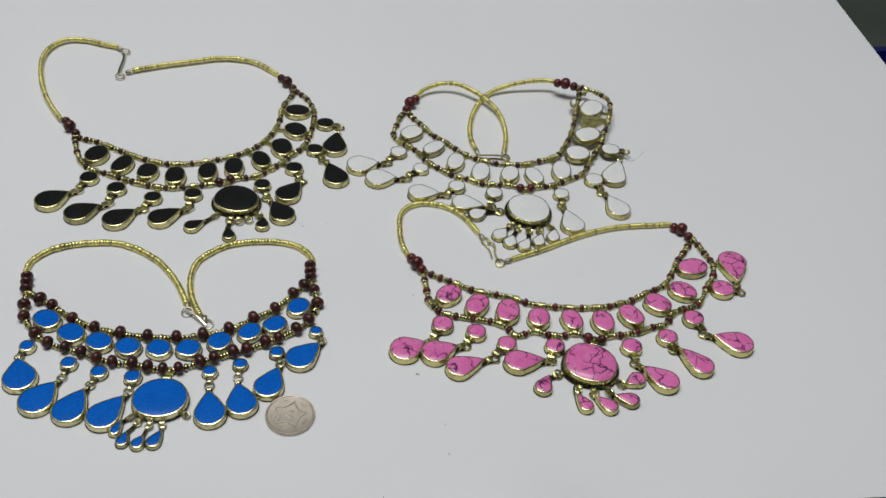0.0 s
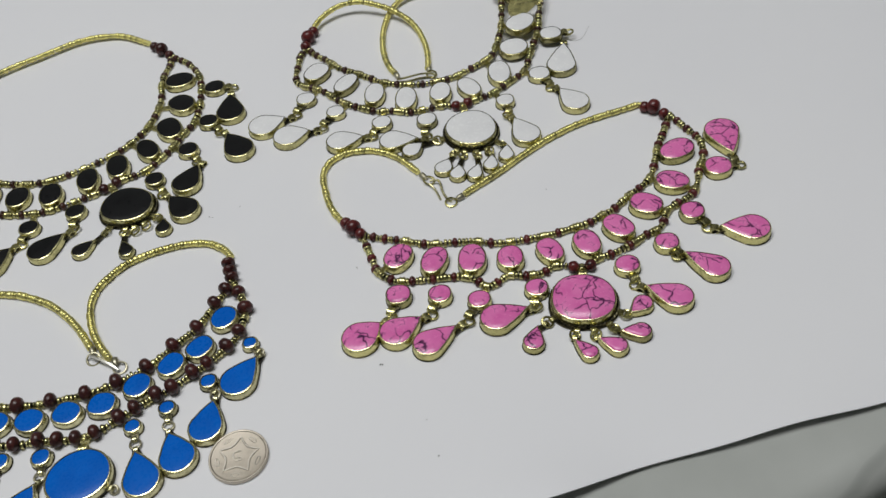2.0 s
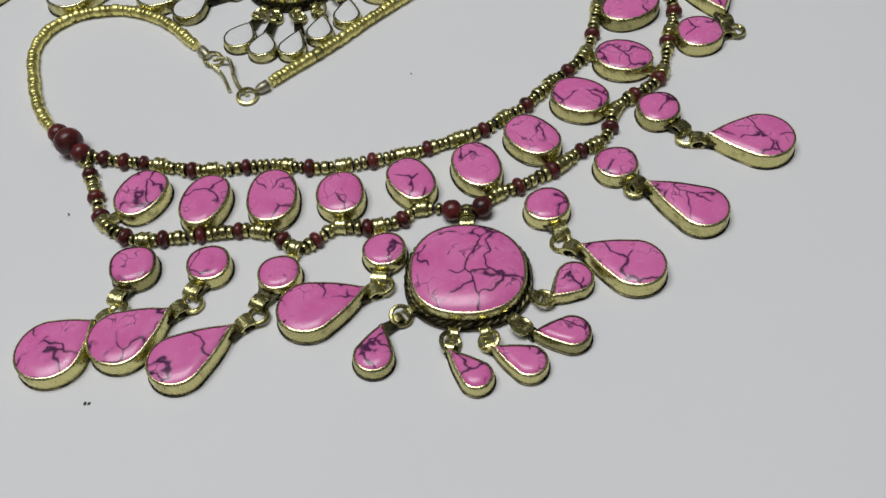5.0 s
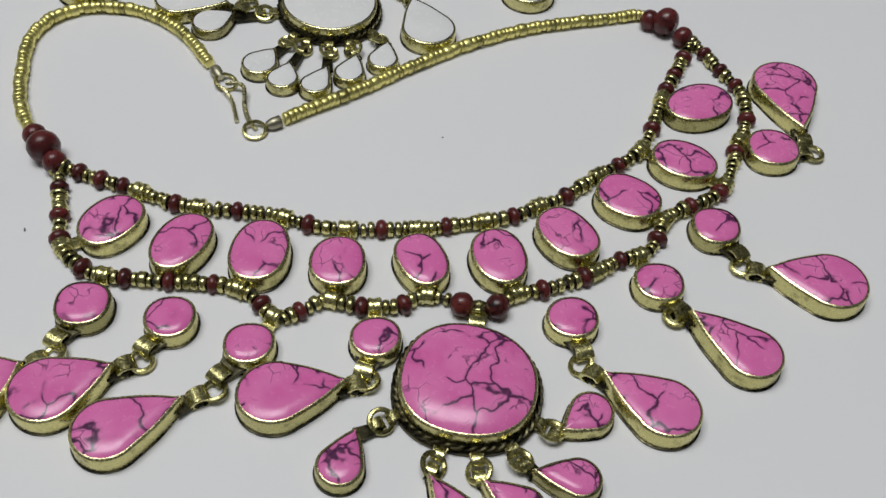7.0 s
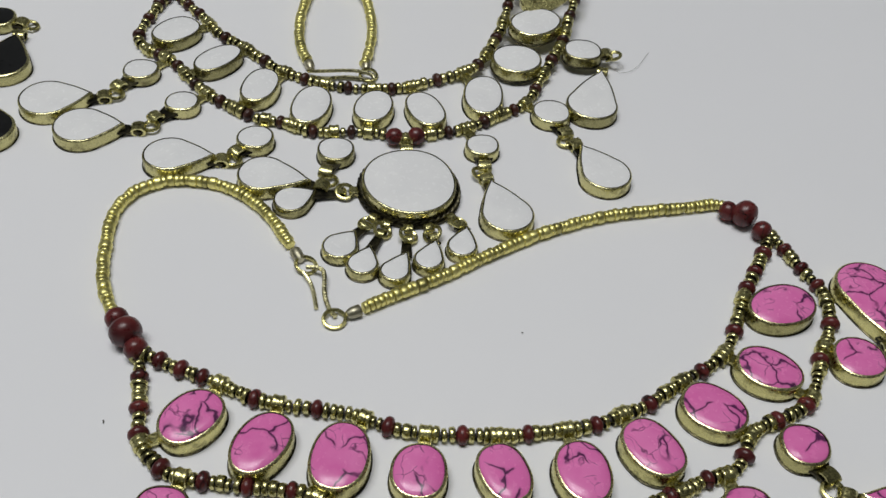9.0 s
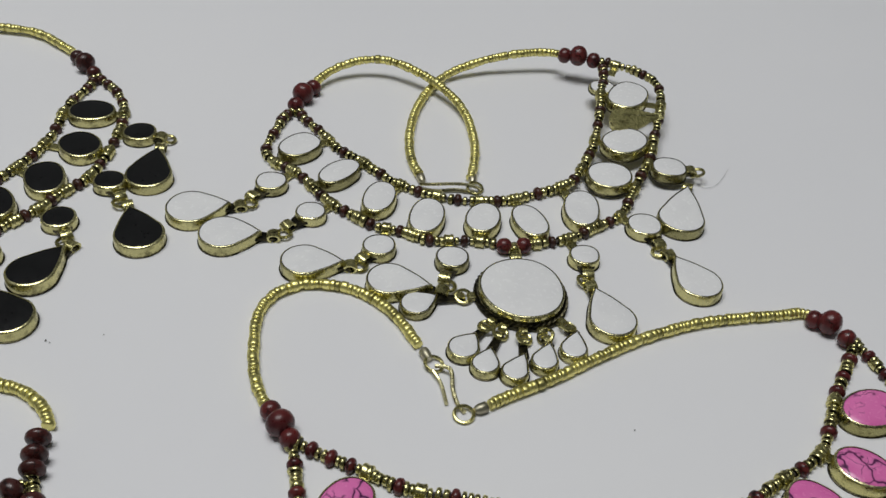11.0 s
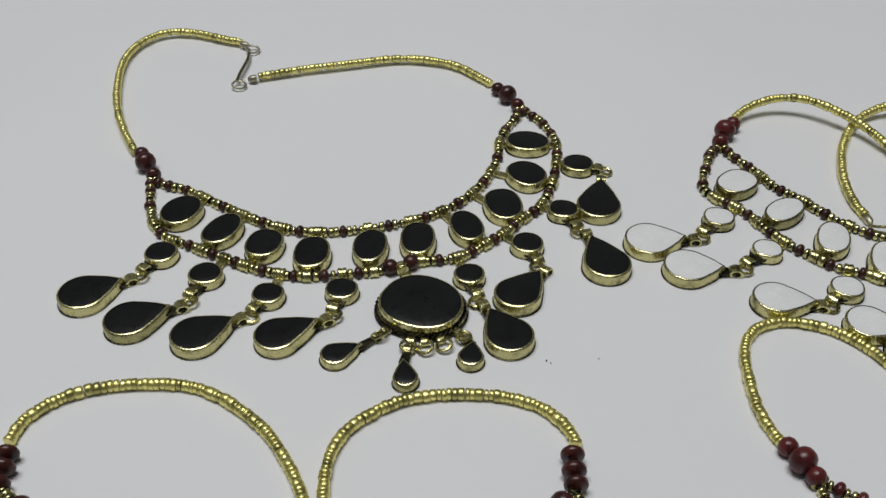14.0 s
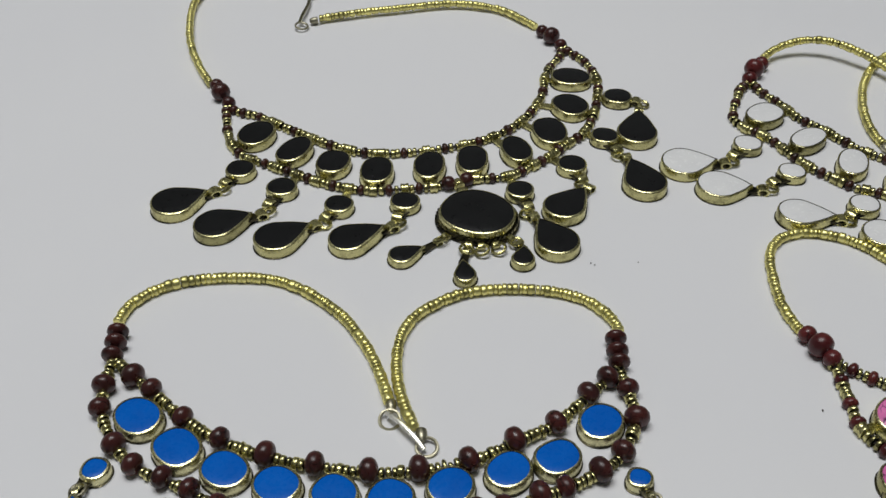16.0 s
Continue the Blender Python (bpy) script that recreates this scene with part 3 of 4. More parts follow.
        # the drop's tongue reaches from its point to the ring
        way = spot - tip
        run = max(2.0, way.length)
        ang = math.degrees(math.atan2(way.y, way.x)) - turn if way.length > 1.0 else 0.0
        part("tab", tab_mesh("tab", BRASS_DARK, run, *((2.0, 1.5) if self.slim else (3.2, 2.4)), 1.2, 0.7, 0.7), cup, pose((reach - 0.9) * MM, 0, 0, 0, 0, ang), "blackened brass tongue")
        part("band", SLIM_BAND if self.slim else BAND_SMALL, cup, pose((reach + (run - 1.0) * math.cos(radians(ang))) * MM, (run - 1.0) * math.sin(radians(ang)) * MM, 0.2 * MM, 0, 0, ang), "curled brass strip")

    def hanger(self, x, y, steel=False):
        """A tongue curled over the medallion's edge, with the ring that carries a drop. Returns the ring's place."""
        rim, u = self.rim_of_medallion(x, y)
        self.put("tongue", SHORT_TONGUE, rim - u * 1.2 + Vector((0, 0, 0.4)), u, label="blackened brass tongue")
        edge = rim + u * 1.0
        self.put("edge_band", SLIM_BAND if self.slim else BAND_SMALL, edge + Vector((0, 0, 0.5)), u, label="curled brass strip")
        spot = edge + u * (1.6 if self.slim else 2.7)
        side = self.rng.choice((-1, 1)) * self.rng.uniform(8, 30)
        self.put("jump_ring", JUMP_RING_STEEL if steel else FRINGE_RING, spot + Vector((0, 0, 1.3 if self.slim else 1.9)), u, radians(side))
        return spot

    def cord(self, points, rise=0.0, scale=1.0, start=0.0, stop=0.0):
        """Brass rings threaded tight along a line, given with its height or laid flat; rise lifts the middle of a flat one off the sheet, start and stop its ends."""
        n = len(points) - 1
        if len(points[0]) == 2:
            points = [(x, y, 1.5 * scale + start + (stop - start) * i / n + rise * max(0.0, math.sin(math.pi * i / n)) ** 0.8) for i, (x, y) in enumerate(points)]
        path = smooth_path(points)
        s, end = 0.4, path[1][-1]
        while s < end - 1.0:
            k = self.rng.choice((0, 0, 1, 1, 2, 3, 3, 4, 5))
            p, t = on_path(path, s + CORD_SIZES[k][1] * scale / 2)
            jog = Vector((self.rng.uniform(-0.11, 0.11), self.rng.uniform(-0.11, 0.11), self.rng.uniform(-0.06, 0.06)))
            ob = self.put("cord_ring", CORD_RINGS[k], p + jog, t + jog * 0.9, self.rng.uniform(0, 6))
            ob.scale = (scale, scale, scale)
            s += (CORD_SIZES[k][1] + self.rng.uniform(-0.06, 0.12)) * scale
        return path

    def cap(self, x, y, tx, ty, z=1.6):
        self.put("end_cap", END_CAP, (x, y, z), (tx, ty, 0), label="dull grey metal end cap")

    def loop(self, x, y, tilt=10.0, mesh=None, z=1.2):
        part("clasp_ring", mesh or CLASP_RING, self.base, self.local(x, y, z, self.rng.uniform(0, 90), tilt, 0), "wire ring")

    def hook(self, points, wire=0.5, mat=None):
        bm = bmesh.new()
        path, _ = smooth_path([(x - self.at.x, y - self.at.y, z) for x, y, z in points])
        tube(bm, [p * MM for p in path], wire * MM, 7)
        part("hook", finish("hook", bm, mat or BRASS_PALE), self.base, Matrix(), "bent wire hook")

    def big_beads(self, spots, radii, widths, name="large_wooden_bead"):
        """A short row of large turned beads."""
        pts = [Vector((x, y, max(r, 2.2))) for (x, y), r in zip(spots, radii)]
        for i, p in enumerate(pts):
            t = pts[min(i + 1, len(pts) - 1)] - pts[max(i - 1, 0)]
            t.z = 0
            p.z = radii[i] + self.lift(p.x, p.y)
            self.put(name, bead_mesh(name, self.woods[1], radii[i], widths[i], steps=18), p, t, self.rng.uniform(0, 6), "turned dark red wooden bead")

    def seed_bead(self, p, t):
        k = self.rng.choice((0, 0, 1, 1, 2, 2, 3, 4, 5, 6))
        ob = self.put("brass_bead", SEED[k], p + Vector((self.rng.uniform(-0.15, 0.15), self.rng.uniform(-0.15, 0.15), self.rng.uniform(-0.1, 0.15))), t + Vector((self.rng.uniform(-0.15, 0.15), self.rng.uniform(-0.15, 0.15), 0)), self.rng.uniform(0, 6))
        ob.scale = (self.pitch / 1.8, *[self.rng.uniform(0.92, 1.12)] * 2)

    def string(self, path):
        """The thread that the beads hang on, coloured dark to put shade in their gaps."""
        bm = bmesh.new()
        tube(bm, [(p - self.at) * MM for p in path[0]], 0.6 * MM, 6)
        part("string", finish("string", bm, CRUMB), self.base, Matrix(), "bead thread, dark to shade the gaps")

    def strand(self, points, pulls, end_wood=14.0, gap=None, spots=None):
        """Small brass and wooden beads along a line, with a metal link wherever a stone hangs; gap leaves room for larger beads."""
        path = smooth_path([(x, y, 1.7 + self.lift(x, y)) for x, y in points])
        self.string(path)
        end = path[1][-1]
        links = sorted(nearest_on(path, x, y) for x, y in pulls)
        keep = []
        for s in links:
            if 4 < s < end - 4 and (not keep or s - keep[-1] > 3.2) and not (gap and gap[0] - 1 < s < gap[1] + 1):
                keep.append(s)
        woods = []
        s = 1.5
        while s < end_wood:
            woods += [s, end - s]
            s += self.rng.uniform(4.5, 5.2)
        marks = [end_wood - 4] + keep + [end - end_wood + 4]
        for a, b in zip(marks, marks[1:]):
            if 5.6 < b - a <= 21:
                woods.append((a + b) / 2)
            elif b - a > 21:
                woods += [a + (b - a) / 3, b - (b - a) / 3]
        if spots:
            woods = [nearest_on(path, x, y) for x, y in spots]
            keep = [k for k in keep if all(abs(w - k) > 2.4 for w in woods)]
        woods = [w for w in woods if all(abs(w - k) > 2.5 for k in keep) and not (gap and gap[0] - 1.2 < w < gap[1] + 1.2)]
        for s in keep:
            p, t = on_path(path, s)
            self.put("link", LINK, p, t, self.rng.uniform(0, 6), "rolled brass link")
            x, y = min(pulls, key=lambda q: (q[0] - p.x) ** 2 + (q[1] - p.y) ** 2)
            u = Vector((x - p.x, y - p.y, 0))
            if u.length > 1 and abs(u.normalized().dot(t)) < 0.33:
                ob = self.put("tongue", TONGUE, (p.x, p.y, p.z - 1.7), u, label="blackened brass tongue")
                ob.scale = (min(1.6, max(0.5, (u.length - 4.2) / 4.6)), 1, 1)
        last, placed = None, []
        for s in sorted(woods):
            if spots or last is None or s - last > 4.4:
                p, t = on_path(path, s)
                self.put("wooden_bead", self.rng.choice(self.woods[0]), p, t, self.rng.uniform(0, 6))
                placed.append(s)
                last = s
        taken = [(s - 1.35, s + 1.35) for s in keep] + [(s - 1.25, s + 1.25) for s in placed]
        if gap:
            taken.append(gap)
        s = 0.0
        for lo, hi in sorted(taken) + [(end, end)]:
            room = lo - s
            if room > 0.5:
                n = max(1, round(room / self.pitch))
                for k in range(n):
                    self.seed_bead(*on_path(path, s + room * (k + 0.5) / n))
            s = max(s, hi)

    def span(self, points, x0, y0, x1, y1):
        """The stretch of a line that two larger beads take up."""
        path = smooth_path([(x, y, 1.7 + self.lift(x, y)) for x, y in points])
        return nearest_on(path, x0, y0) - 2.0, nearest_on(path, x1, y1) + 2.0

    def chunky_strand(self, spots, radius, width, start, stop):
        """Large wooden beads at their places with small brass beads between them."""
        path = smooth_path([(x, y, 2.0) for x, y in [start] + spots + [stop]])
        self.string(path)
        stops = [nearest_on(path, x, y) for x, y in spots]
        mesh = [bead_mesh("wooden_bead", self.woods[1], radius * k, width * k, steps=16) for k in (1.0, 0.93, 1.06)]
        for (x, y), s in zip(spots, stops):
            p, t = on_path(path, s)
            self.put("wooden_bead", self.rng.choice(mesh), (x, y, radius * 0.95), t, self.rng.uniform(0, 6))
        for a, b in zip([-width / 4] + stops, stops + [path[1][-1] + width / 4]):
            s = a + width / 2
            while s < b - width / 2:
                p, t = on_path(path, s + 0.9)
                self.seed_bead(p, t)
                s += 1.75


TONGUE = tab_mesh("tongue", BRASS, 4.6, 2.4, 3.4, 1.2, 0.8, 0.7)
SHORT_TONGUE = tab_mesh("tongue", BRASS_DULL, 2.4, 3.2, 2.4, 1.0, 0.7, 0.7)


# ---- the black necklace ----
black = Necklace(-151, 111, "black bib necklace with brass settings and dark wooden beads", BLACK, "black onyx", 0.35, (WOOD_SMALL_DARK, WOOD_DARK), 4.2, BRASS_LIGHT, 0.7)
black.oval(-222.2, 99.9, 8.7, 7.0, 81)
black.oval(-203.5, 92.5, 8.7, 6.1, 75)
black.oval(-186.4, 87.8, 7.7, 6.3, -88)
black.oval(-168.8, 86.3, 8.3, 6.2, -78)
black.oval(-150.4, 93.6, 8.7, 6.0, -80)
black.oval(-135.5, 100.7, 8.8, 6.1, -79)
black.oval(-120.5, 110.8, 8.6, 5.8, -59)
black.oval(-110.1, 126.1, 9.0, 6.7, -65)
black.oval(-104.9, 146.5, 8.1, 7.1, -41)
black.oval(-107.8, 168.6, 8.5, 6.8, 9)
black.pendant(-219.3, 76.7, 5.6, (-234.9, 52.1, 8.2, 13.0, 45))
black.pendant(-200.0, 69.3, 5.7, (-214.6, 43.5, 7.9, 13.3, 39))
black.pendant(-176.3, 64.0, 5.2, (-191.5, 41.4, 7.8, 13.3, 46))
black.pendant(-153.7, 70.9, 5.3, (-166.7, 46.3, 7.2, 13.7, 40))
black.pendant(-114.7, 86.3, 5.2, (-97.1, 60.2, 7.6, 13.5, 129))
black.pendant(-98.5, 106.2, 5.6, (-97.7, 79.6, 7.6, 14.1, 65))
black.pendant(-88.8, 127.8, 5.4, (-71.0, 100.5, 8.0, 15.1, 118))
black.pendant(-86.9, 157.8, 5.9, (-76.8, 132.5, 7.9, 15.5, 92), ring=(-76.3, 157.1))
black.medallion(-126.7, 68.5, 13.4, 12.2, -16)
black.fringe(-147.2, 42.6, 4.6, 8.8, 42)
black.fringe(-124.1, 37.5, 3.8, 7.6, 109)
black.fringe(-107.1, 49.5, 4.0, 7.0, 95)
black.cord([(-249.2, 228.1), (-260.6, 229.8), (-275.7, 232.8), (-288.6, 230.2), (-295.7, 218.2), (-295.3, 200.4), (-286.2, 176.3), (-275.8, 157.2), (-264.5, 142.1), (-258.8, 135.8), (-256.8, 133.2)], 0.5, 1.16, 1.0, 0.6)
black.cord([(-231.1, 199.1), (-221.3, 204.3), (-208.0, 211.3), (-194.2, 217.4), (-175.7, 226.0), (-160.5, 227.5), (-147.2, 225.0), (-135.6, 217.0), (-130.1, 213.3)], 0.5, 1.16, 1.0, 0.4)
black.big_beads([(-253.1, 131.9), (-248.3, 125.7), (-242.4, 119.7)], (2.9, 3.95, 2.9), (4.9, 6.5, 4.8))
black.big_beads([(-126.2, 207.8), (-121.2, 202.4), (-116.0, 196.4)], (2.9, 3.95, 2.9), (4.9, 6.5, 4.8))
black.strand([(-243.3, 121.1), (-242.4, 119.2), (-237.4, 115.9), (-228.8, 114.9), (-219.4, 111.3), (-209.0, 107.1), (-193.9, 101.6), (-178.0, 98.6), (-164.0, 101.5), (-149.0, 107.7), (-134.4, 116.8), (-124.3, 129.4), (-119.4, 142.4), (-117.6, 156.5), (-118.8, 167.8), (-117.9, 178.6), (-114.9, 190.3), (-116.3, 198.1)], black.pulls_in)
black_line = [(-243.3, 121.1), (-242.2, 116.3), (-238.3, 107.9), (-234.5, 99.9), (-228.7, 91.5), (-221.0, 85.8), (-212.8, 84.0), (-203.2, 81.1), (-191.7, 77.9), (-180.7, 75.8), (-168.6, 75.8), (-157.6, 79.1), (-146.8, 82.8), (-142.4, 84.8), (-134.9, 90.4), (-123.7, 93.9), (-118.4, 97.5), (-112.8, 104.2), (-107.0, 112.2), (-101.5, 123.0), (-97.3, 129.1), (-95.0, 142.3), (-95.0, 157.9), (-96.4, 170.3), (-100.3, 180.2), (-105.5, 187.8), (-111.0, 192.5), (-116.3, 198.1)]
black.strand(black_line, black.pulls_out, gap=black.span(black_line, -141.1, 85.2, -135.1, 88.9))
black.big_beads([(-141.1, 85.2), (-135.1, 88.9)], (2.7, 2.7), (5.0, 5.0), 'wooden_bead')
black.hang_medallion(-138.1, 87.0)
black.loop(-242.9, 224.0, z=2.0)
black.loop(-236.8, 191.8, z=2.0)
black.cap(-247.5, 226.6, 1, -0.2, z=2.4)
black.cap(-232.7, 197.2, -1, -0.5, z=2.4)
black.hook([(-243.0, 220.1, 2.4), (-240.5, 211.6, 3.0), (-239.4, 200.1, 3.0), (-238.5, 194.0, 2.6)], 0.8)
black.hanger(-121.7, 52.6)
black.hanger(-116.7, 54.6)


# ---- the white necklace ----
def white_lift(x, y):
    """One end of the white necklace climbs off the sheet, over a drop that lies face down beneath it."""
    side = min(1.0, max(0.0, (x - 52.0) / 12.0))
    return float(np.interp(y, (135.5, 149.4, 168.1, 196.4, 223.0), (0.0, 1.7, 4.2, 7.0, 7.5))) * side


white = Necklace(42, 146, "white stone bib necklace with brass settings and crossed cords", WHITE, "white stone", 0.4, (WOOD_SMALL_DARK, WOOD), 4.2, BRASS_LIGHT, 0.6, lift=white_lift)
white.oval(-28.5, 156.3, 8.3, 6.7, 53)
white.oval(-12.4, 141.8, 8.7, 5.5, 54)
white.oval(2.9, 128.8, 9.0, 5.5, 81)
white.oval(19.5, 120.6, 9.3, 6.0, 82)
white.oval(38.5, 121.5, 8.3, 5.9, 81)
white.oval(54.3, 121.8, 8.9, 5.5, -67)
white.oval(72.2, 130.9, 9.6, 6.3, 90)
white.oval(83.1, 149.4, 8.0, 7.5, 5)
white.oval(90.0, 168.1, 9.0, 7.6, 36)
white.oval(93.4, 196.4, 10.1, 7.5, 63)
white.pendant(-34.9, 134.0, 5.4, (-58.2, 116.0, 8.3, 12.8, 18))
white.pendant(-19.0, 118.9, 5.0, (-45.0, 104.2, 8.0, 12.0, 9))
white.pendant(5.2, 104.0, 5.4, (-17.5, 93.6, 7.4, 12.8, 4))
white.pendant(28.9, 100.8, 5.4, (9.9, 87.8, 7.2, 13.5, -8))
white.pendant(71.6, 106.6, 5.0, (78.0, 77.1, 7.4, 14.0, 109))
white.pendant(93.2, 124.9, 6.0, (107.3, 96.7, 7.4, 13.6, 118))
white.pendant(105.2, 156.2, 6.2, (106.2, 129.6, 8.1, 19.4, 75), ring=(115.9, 156.7))
white.pendant(84.5, 204.5, 5.2, high=2.0)
white.medallion(50.8, 87.2, 13.8, 12.9, -74)
white.fringe(18.8, 78.9, 5.0, 7.5, 33)
white.fringe(33.5, 61.8, 4.7, 7.1, 59)
white.fringe(40.0, 56.0, 4.2, 6.8, 76)
white.fringe(48.4, 54.0, 4.0, 7.9, 67)
white.fringe(57.0, 58.9, 4.0, 7.6, 75)
white.fringe(65.7, 64.5, 4.1, 7.6, 79)
white.cord([(-29.4, 199.6, 3.4), (-27.4, 203.6, 4.2), (-22.4, 209.6, 5.4), (-14.8, 213.8, 6.9), (-6.9, 215.0, 7.8), (1.1, 213.6, 8.0), (10.5, 208.8, 7.2), (18.5, 203.2, 6.0), (25.0, 196.4, 4.6), (29.9, 188.8, 3.3), (33.2, 179.0, 2.3), (34.9, 166.9, 2.0), (35.0, 156.2, 2.0), (34.3, 148.6, 2.0), (33.9, 146.2, 2.0)], scale=1.18)
white.cord([(69.4, 228.4, 9.0), (61.7, 228.9, 9.2), (50.6, 226.7, 8.6), (39.3, 224.0, 6.8), (29.2, 219.8, 4.6), (21.5, 214.3, 2.8), (15.6, 203.6, 2.0), (12.1, 191.4, 2.0), (10.4, 177.3, 2.0), (10.5, 166.0, 2.0), (12.0, 155.5, 2.0), (14.0, 149.5, 2.0), (15.3, 146.6, 2.0)], scale=1.18)
white.big_beads([(-29.6, 197.3), (-32.6, 191.0), (-34.3, 183.5)], (3.2, 4.2, 3.2), (5.4, 7.0, 5.4))
white.big_beads([(70.2, 224.6), (75.7, 223.4), (81.9, 222.2)], (3.2, 4.2, 3.2), (5.4, 7.0, 5.4))
white.strand([(-34.4, 184.3), (-33.3, 181.8), (-28.1, 174.6), (-22.5, 168.8), (-15.0, 158.5), (-6.1, 152.2), (4.9, 142.3), (14.2, 136.9), (25.3, 133.6), (37.1, 133.2), (48.0, 135.1), (58.9, 140.7), (69.2, 146.0), (73.5, 153.5), (76.7, 161.5), (78.8, 167.9), (81.4, 181.8), (82.7, 190.8), (83.3, 198.6), (85.5, 210.4), (85.4, 221.3), (82.1, 224.0)], white.pulls_in)
white_line = [(-34.4, 184.3), (-35.5, 180.3), (-38.0, 176.4), (-39.3, 166.7), (-40.7, 158.0), (-39.4, 150.8), (-34.6, 146.1), (-29.1, 143.3), (-23.2, 137.7), (-18.2, 130.9), (-10.6, 123.8), (-2.5, 118.8), (3.6, 115.0), (12.1, 113.8), (20.9, 110.0), (28.4, 110.9), (37.7, 111.5), (45.1, 110.6), (52.7, 111.5), (62.0, 114.0), (69.5, 117.5), (77.5, 124.2), (85.6, 130.1), (90.2, 140.9), (93.8, 150.1), (98.5, 159.9), (101.0, 170.5), (103.9, 182.6), (107.0, 197.6), (106.4, 211.1), (98.1, 219.4), (91.3, 221.7), (88.0, 224.2), (82.1, 224.0)]
white.strand(white_line, white.pulls_out, gap=white.span(white_line, 45.5, 108.8, 51.9, 109.8))
white.big_beads([(45.5, 108.8), (51.9, 109.8)], (2.7, 2.7), (5.0, 5.0), 'wooden_bead')
white.hang_medallion(48.8, 109.3)
white.turned_over(90.0, 178.6, 4.8, 14.5, 20, 0.0)
white.cap(16.4, 144.0, 0.3, -1)
white.cap(34.5, 145.8, 0, -1)
white.loop(35.5, 141.3, 10, CLASP_RING_BRASS)
white.hook([(16.3, 141.0, 1.5), (20.4, 139.9, 2.6), (30.4, 141.4, 2.6), (36.0, 140.8, 2.0), (37.5, 139.7, 1.2)], 0.6)
white.hook([(17.3, 139.0, 1.0), (22.4, 138.1, 1.2), (28.4, 139.6, 1.2), (35.5, 139.0, 1.0)], 0.6)


# ---- the pink necklace ----
pink = Necklace(81, 8, "pink veined stone bib necklace with brass settings and red beads", PINK, "dark-veined pink stone", 0.8, (WOOD_SMALL, WOOD), 4.7, BRASS, 0.6, pitch=1.8)
pink.oval(6.2, 5.5, 8.0, 6.1, 52)
pink.oval(22.3, -0.4, 8.5, 6.0, 66)
pink.oval(39.5, -2.8, 8.9, 6.4, 82)
pink.oval(56.6, -5.5, 6.8, 6.2, 88)
pink.oval(74.8, -4.8, 7.5, 5.6, -65)
pink.oval(91.9, -3.6, 8.0, 6.1, -76)
pink.oval(108.0, 3.3, 8.0, 6.2, -57)
pink.oval(123.7, 14.8, 7.9, 6.6, -32)
pink.oval(139.3, 27.3, 8.2, 6.4, -19)
pink.oval(147.4, 48.2, 9.2, 6.7, 20)
pink.pendant(4.5, -17.2, 5.8, (-14.0, -38.2, 8.0, 11.8, 33))
pink.pendant(22.8, -20.5, 5.4, (2.0, -38.1, 7.5, 13.1, 27))
pink.pendant(39.5, -26.9, 5.2, (14.9, -46.8, 6.8, 15.0, 29))
pink.pendant(65.1, -25.2, 5.3, (45.3, -38.8, 7.3, 14.7, 12))
pink.pendant(106.5, -19.9, 5.6, (122.8, -42.2, 7.0, 14.6, 144))
pink.pendant(126.8, -10.2, 5.5, (143.0, -28.9, 6.6, 15.4, 136))
pink.pendant(143.0, 6.4, 5.7, (165.9, -9.9, 7.8, 14.3, 164))
pink.pendant(163.1, 32.6, 6.6, (172.2, 56.6, 8.6, 17.6, -89), ring=(174.3, 33.1))
pink.medallion(83.5, -36.0, 13.7, 13.2, -12)
pink.fringe(58.7, -53.8, 4.6, 8.6, 69)
pink.fringe(80.5, -63.3, 3.8, 9.3, 124)
pink.fringe(92.6, -62.2, 4.2, 9.2, 144)
pink.fringe(103.7, -56.6, 4.3, 9.0, 170)
pink.fringe(107.8, -42.2, 4.5, 7.8, -145)
pink.cord([(-17.8, 34.8), (-20.6, 38.6), (-23.9, 46.2), (-25.6, 53.6), (-27.2, 64.7), (-27.0, 72.9), (-23.4, 80.2), (-16.0, 84.7), (-6.2, 85.2), (2.7, 82.4), (11.2, 75.8), (17.6, 67.2), (20.8, 61.5)], 0.0, 1.16, 0.0, 0.0)
pink.cord([(41.0, 41.5), (49.1, 46.9), (60.3, 53.7), (75.0, 64.3), (88.9, 72.9), (105.0, 80.3), (121.3, 84.4), (133.0, 86.9), (138.0, 88.3), (141.2, 86.3)], 0.0, 1.16, 0.0, 0.0)
pink.big_beads([(-17.0, 33.2), (-13.6, 28.4), (-10.4, 24.4)], (2.9, 3.95, 2.9), (4.9, 6.5, 4.8))
pink.big_beads([(140.6, 84.3), (144.8, 82.3), (148.7, 76.9)], (2.9, 3.95, 2.9), (4.9, 6.5, 4.8))
